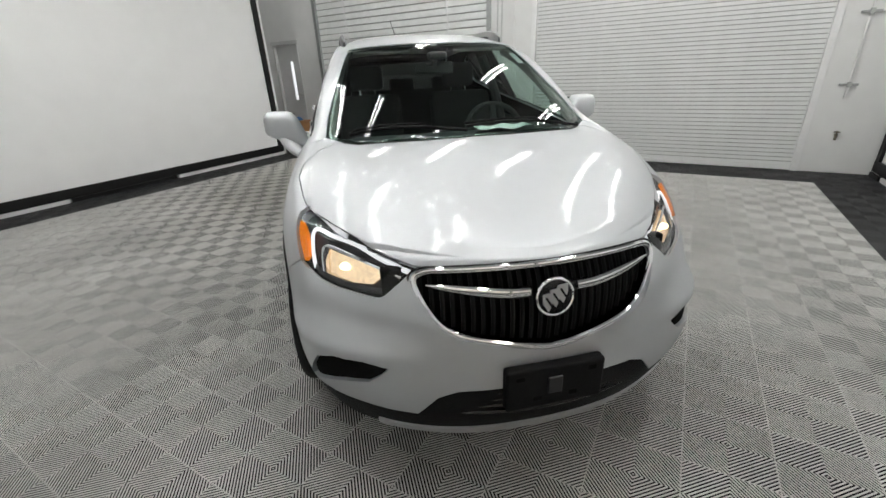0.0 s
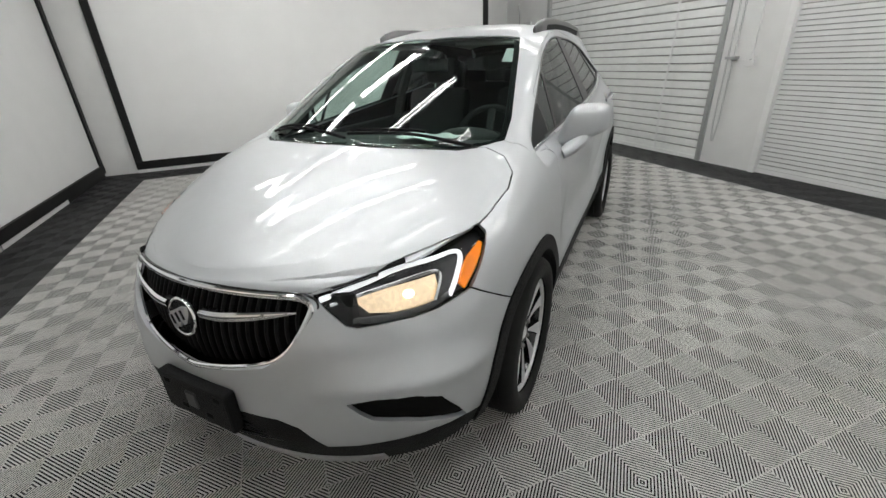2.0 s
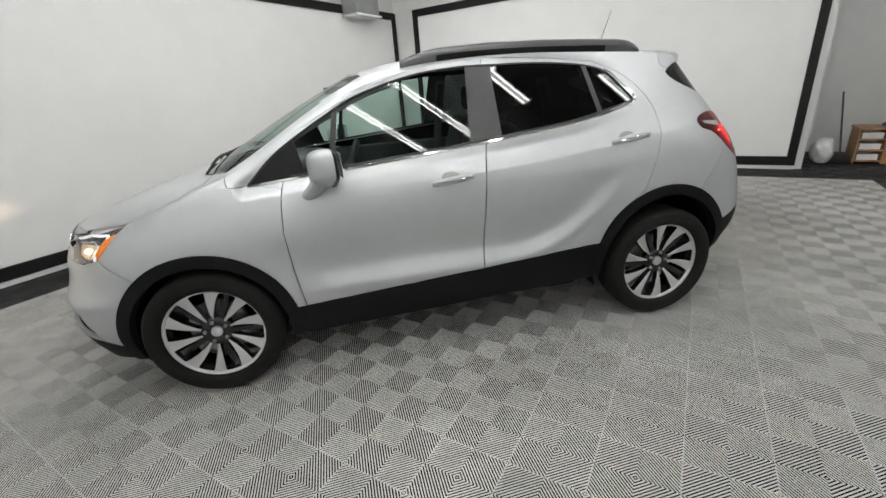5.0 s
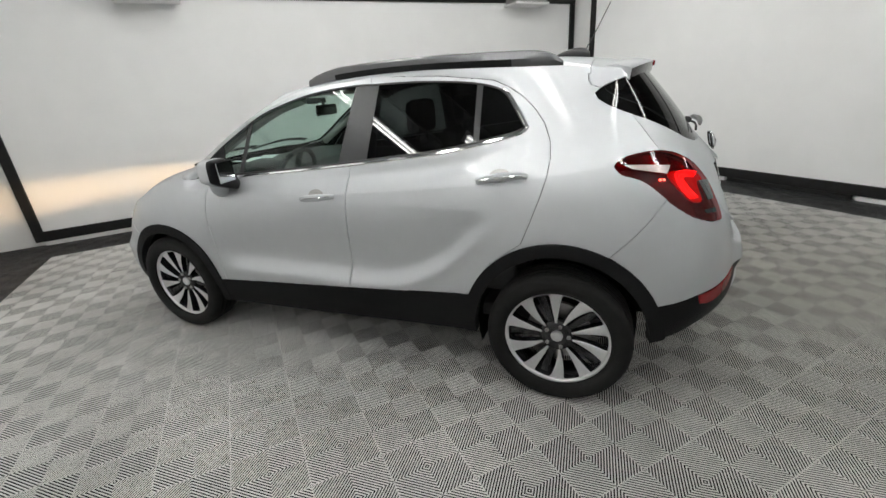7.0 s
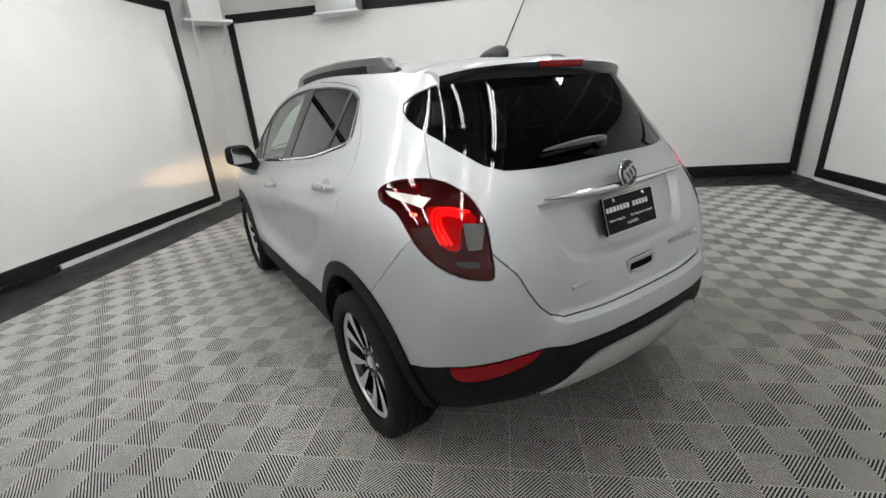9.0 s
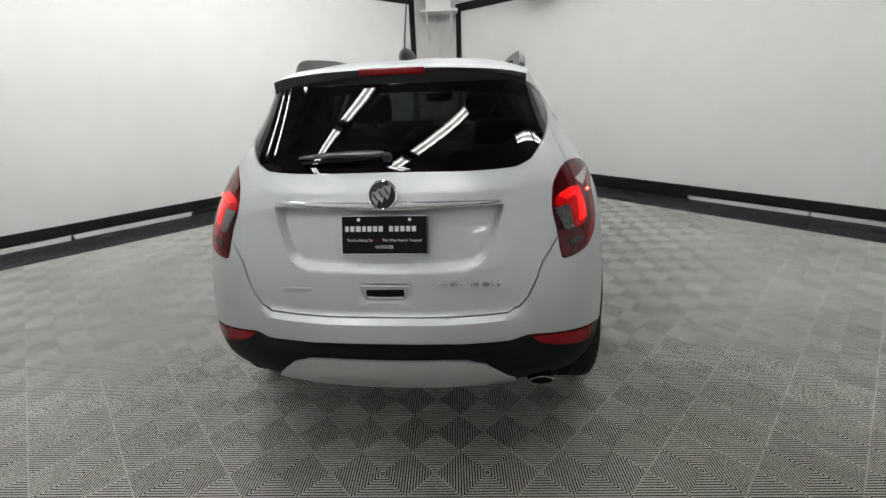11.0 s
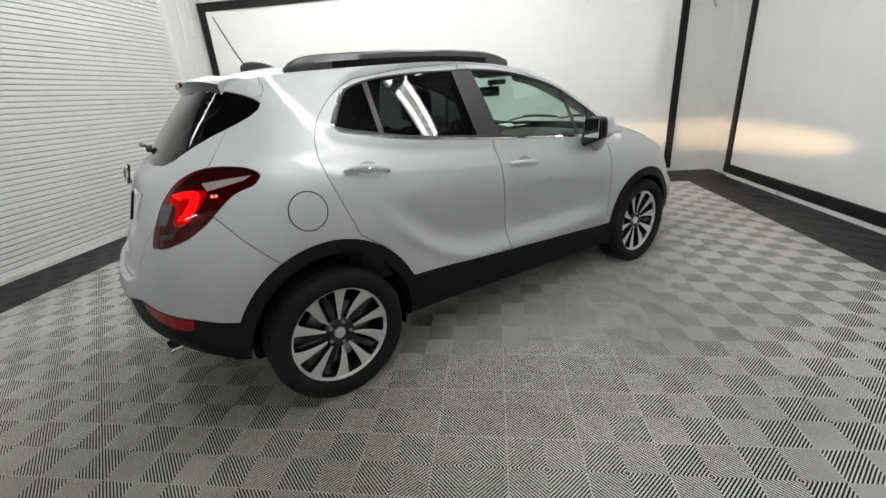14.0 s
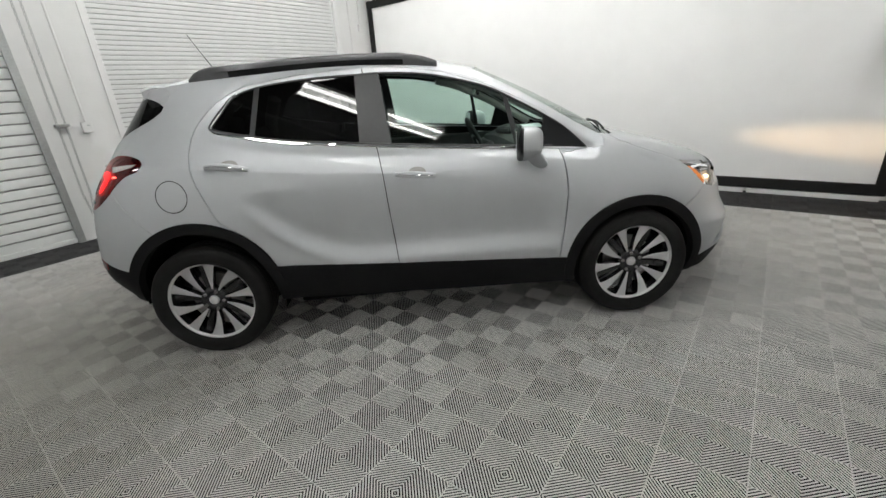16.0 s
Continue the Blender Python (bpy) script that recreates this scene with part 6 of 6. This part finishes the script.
part("badge_bar", box(.26, .365, p.y - .004, p.y + .004, .808, .822, .002), M_SILVERPLASTIC, TAILGATE_OB, "silver badge")
gp = near(0, 2.0, .800)[0].y
grip = part("tailgate_grip", box(-.085, .085, gp - .004, gp + .005, .772, .836, .004), M_PAINT, TAILGATE_OB, "silver grip surround")
part("grip_recess", box(-.066, .066, gp + .002, gp + .0065, .794, .822, .002), M_INNER, grip, "dark grip slot")
part("grip_edge", tube([(x, gp + .007, .793 - .004 * (1 - (x / .06) ** 2)) for x in np.linspace(-.060, .060, 9)], .006, 8, flat=.8), M_PAINT, grip, "", True)
a, n = near(.31, 1.78, 1.225)
b, _ = near(.0, 1.80, 1.245)
pts = [a + n * .03 + (b - a) * t + Vector((0, .012 * math.sin(math.pi * t), .006 * math.sin(math.pi * t))) for t in np.linspace(0, 1, 14)]
wp = part("rear_wiper", tube(pts, [.005, .008, .010, .011, .012, .013, .014, .015, .016, .016, .016, .016, .015, .010], 8, flat=.7), M_RAIL, car, "grey rear wiper arm", True)
part("wiper_blade", tube([p - n * .016 - Vector((0, 0, .012)) for p in pts[:-3]], .005, 6), M_CLAD, wp, "black wiper blade", True)
part("wiper_pivot", lathe([(0, .03), (.014, .028), (.018, 0)], 16), M_SATIN, wp).matrix_local = pose(b.x, b.y - .005, b.z, 0, 0, 90)
ex = part("exhaust_tip", lathe([(.032, 0), (.036, .002), (.037, .10), (.030, .10), (.030, .004)], 28), M_CHROME, car, "oval chrome exhaust tip", True)
ex.matrix_local = pose(-.545, 1.865, .430, 0, 8, 96) @ Matrix.Diagonal((1, 1.40, .58, 1)) @ pose(-.015, 0, 0)

# fuel flap on the right side
circ = [(1.312 + .082 * math.cos(a), .968 + .083 * math.sin(a)) for a in [2 * math.pi * k / 40 for k in range(40)]]
part("fuel_flap", flip(strip(circ, SIDE, .0022, -.0004, 100, .4, True), -1), M_INNER, car, "round fuel flap shut line", True)

# ---- front wipers ----
for (x0, y0), (x1, y1) in (((.56, -1.205), (-.02, -1.24)), ((-.02, -1.262), (-.54, -1.165))):
    pts = []
    for t in np.linspace(0, 1, 20):
        x, y = x0 + (x1 - x0) * t, y0 + (y1 - y0) * t
        p, n = drop(abs(x), y, PLAN)
        pts.append(Vector((x, p.y, p.z + .012 + .008 * math.sin(math.pi * t))))
    wp = part("wiper", tube(pts, .007, 6), M_CLAD, car, "black wiper arm", True)
    part("wiper_blade", tube([p + Vector((0, .03, .010)) for p in pts[7:]], .006, 6), M_CLAD, wp, "black wiper blade", True)

# ---- cabin ----
part("cabin_floor", box(-.70, .70, -1.0, 1.55, .32, .40, .02), M_CABIN, car, "dark cabin floor")
bm = bmesh.new()
prof = [(-1.20, .92), (-1.16, 1.055), (-.98, 1.075), (-.80, 1.060), (-.70, 1.02), (-.66, .95), (-.68, .80), (-.72, .55), (-.95, .45)]
rows = [[bm.verts.new((x, y + .05 * (x / .66) ** 2, z + (-.015 if abs(x) > .55 else 0))) for y, z in prof] for x in np.linspace(-.69, .69, 15)]
for a, b in zip(rows, rows[1:]):
    for k in range(len(prof) - 1):
        bm.faces.new((a[k], b[k], b[k + 1], a[k + 1]))
bmesh.ops.recalc_face_normals(bm, faces=bm.faces)
part("dashboard", bm, M_CABIN, car, "charcoal dashboard", True)
hood_bm = bmesh.new()
bmesh.ops.create_uvsphere(hood_bm, u_segments=20, v_segments=10, radius=1)
for v in hood_bm.verts:
    v.co = Vector((.37 + .17 * v.co.x, -.80 + .12 * v.co.y, 1.055 + max(-.01, .055 * v.co.z)))
part("instrument_hood", hood_bm, M_CABIN, car, "dark instrument hood", True)
wheel_pts = [(.185 * math.cos(2 * math.pi * k / 40), 0, .185 * math.sin(2 * math.pi * k / 40)) for k in range(40)]
sw = part("steering_wheel", tube(wheel_pts, .016, 8, True, up=(0, 1, 0)), M_CABIN, car, "black steering wheel", True)
sw.matrix_local = pose(.37, -.52, 1.0, -25, 0, 0)
part("boss", box(-.07, .07, -.03, .03, -.06, .05, .02), M_CABIN, sw, "wheel boss")
for a in (0, 180, 270):
    part("wheel_spoke", box(.05, .18, -.012, .012, -.02, .02, .006), M_SILVERPLASTIC if a != 270 else M_CABIN, sw).matrix_local = pose(0, 0, 0, 0, a, 0)
part("radiator", box(-.50, .50, -1.97, -1.93, .28, .82, .01), M_INNER, car, "dark radiator behind the grille")
part("engine_bay", box(-.58, .58, -1.90, -1.16, .34, .74, .02), M_INNER, car, "dark engine bay")
part("steering_column", tube([(.37, -.55, .985), (.37, -.85, .84)], .04, 10), M_CABIN, car, "steering column", True)


def seat(x, y, wide, m_parent):
    st = part("seat", box(x - wide / 2, x + wide / 2, y - .25, y + .27, .52, .68, .05), M_SEAT, m_parent, "charcoal cloth seat", True)
    bk = box(-wide / 2, wide / 2, -.07, .07, 0, .62, .055)
    ob = part("backrest", bk, M_SEAT, st, "charcoal backrest", True)
    ob.matrix_local = pose(x, y + .26, .62, -16, 0, 0)
    return st, ob


for x in (.37, -.37):
    st, bk = seat(x, -.02, .50, car)
    hr = part("headrest", box(x - .13, x + .13, .395, .485, 1.25, 1.43, .04), M_SEAT, st, "charcoal headrest", True)
    for d in (-.06, .06):
        part("headrest_post", tube([(x + d, .435, 1.17), (x + d, .44, 1.27)], .007, 6), M_CHROME, st, "", True)
st, bk = seat(0, .82, 1.24, car)
for x in (.42, 0, -.42):
    part("headrest", box(x - .12, x + .12, 1.20, 1.27, 1.18, 1.32, .03), M_SEAT, st, "charcoal headrest", True)
part("parcel_shelf", box(-.60, .60, 1.28, 1.62, .96, .99, .008), M_CABIN, car, "dark load cover")
for s in (1, -1):
    part("door_card", flip(box(.70, .735, -.72, 1.05, .50, 1.03, .015), s), M_CABIN, car, "charcoal door lining")
    pts = cat([(s * .645, -1.02, 1.10), (s * .60, -.72, 1.27), (s * .555, -.42, 1.415), (s * .525, -.22, 1.475)], 20)
    part("pillar_lining", tube(pts, .030, 8), M_LINING, car, "pale grey pillar lining", True)
    part("b_pillar_lining", tube([(s * .69, .22, .95), (s * .625, .235, 1.20), (s * .515, .25, 1.46)], .035, 8), M_CABIN, car, "dark pillar lining", True)
    part("c_pillar_lining", tube([(s * .58, 1.18, 1.08), (s * .53, 1.14, 1.26), (s * .46, 1.06, 1.42)], .05, 8), M_CABIN, car, "dark rear pillar lining", True)
part("interior_mirror", box(-.115, .115, -.475, -.455, 1.355, 1.425, .012), M_GLOSSBLACK, car, "black interior mirror", True)
part("mirror_stalk", tube([(0, -.50, 1.47), (0, -.475, 1.40)], .011, 8), M_CABIN, car, "mirror stalk", True)
part("sensor_box", box(-.05, .05, -.60, -.49, 1.435, 1.475, .012), M_CABIN, car, "dark sensor box behind the screen")
for s in (1, -1):
    part("sun_visor", box(s * .32 - .19, s * .32 + .19, -.40, -.24, 1.482, 1.50, .008), M_LINING, car, "pale grey sun visor")
bm = bmesh.new()
bmesh.ops.create_grid(bm, x_segments=14, y_segments=8, size=1)
for v in bm.verts:
    v.co = Vector((.25 + .15 * v.co.x, -.955 + .085 * v.co.y, 1.088 + .006 * math.sin(6 * v.co.x) * v.co.y + .008 * v.co.x ** 2))
tagged(part("paper_sheet", bm, M_PAPER, car, "white paper lying on the dashboard", True))
part("screen_sticker", flip(plate([(.462, -.49), (.508, -.475), (.526, -.592), (.478, -.615)], PLAN, .010, .0008), 1), M_PAPER, car, "small white sticker inside the screen")

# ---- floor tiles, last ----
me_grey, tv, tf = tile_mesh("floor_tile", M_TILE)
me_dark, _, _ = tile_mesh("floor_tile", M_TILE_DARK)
rest = {0: ([], []), 1: ([], [])}
I0, I1 = math.floor((U0 - TILE_U) / (2 * CELL)), math.ceil((U1 - TILE_U) / (2 * CELL))
J0, J1 = math.floor((V0 - TILE_V) / (2 * CELL)), math.ceil((V2 - TILE_V) / (2 * CELL))
tv_np = np.array(tv)
for i in range(I0, I1 + 1):
    for j in range(J0, J1 + 1):
        u, v = TILE_U + 2 * CELL * i, TILE_V + 2 * CELL * j
        dark = u < -3.12 or u > 3.52 or v < -3.08 or v > 4.46
        if abs(u) < 2.62 and abs(v) < 2.62:
            ob = new("floor_tile", me_grey)
            ob.parent = slab
            ob.location = (u, v, 0)
            ob.rotation_euler = (0, 0, radians(90 * ((i * 3 + j) % 4)))
        else:
            vs, fs = rest[1 if dark else 0]
            base = len(vs) * len(tv)
            vs.append(tv_np + (u, v, 0))
            fs.extend(tuple(k + base for k in fa) for fa in tf)
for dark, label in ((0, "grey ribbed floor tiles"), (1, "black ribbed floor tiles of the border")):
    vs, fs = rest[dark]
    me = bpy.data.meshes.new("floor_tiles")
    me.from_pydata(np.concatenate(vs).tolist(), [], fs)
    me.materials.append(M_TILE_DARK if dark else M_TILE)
    me.materials.append(M_SLAB_GAP_SHADE)
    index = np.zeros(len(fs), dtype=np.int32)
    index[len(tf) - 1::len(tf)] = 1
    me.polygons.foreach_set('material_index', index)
    ob = new("floor_tiles", me)
    ob.parent = slab
    tagged(ob, label, kind="stuff")
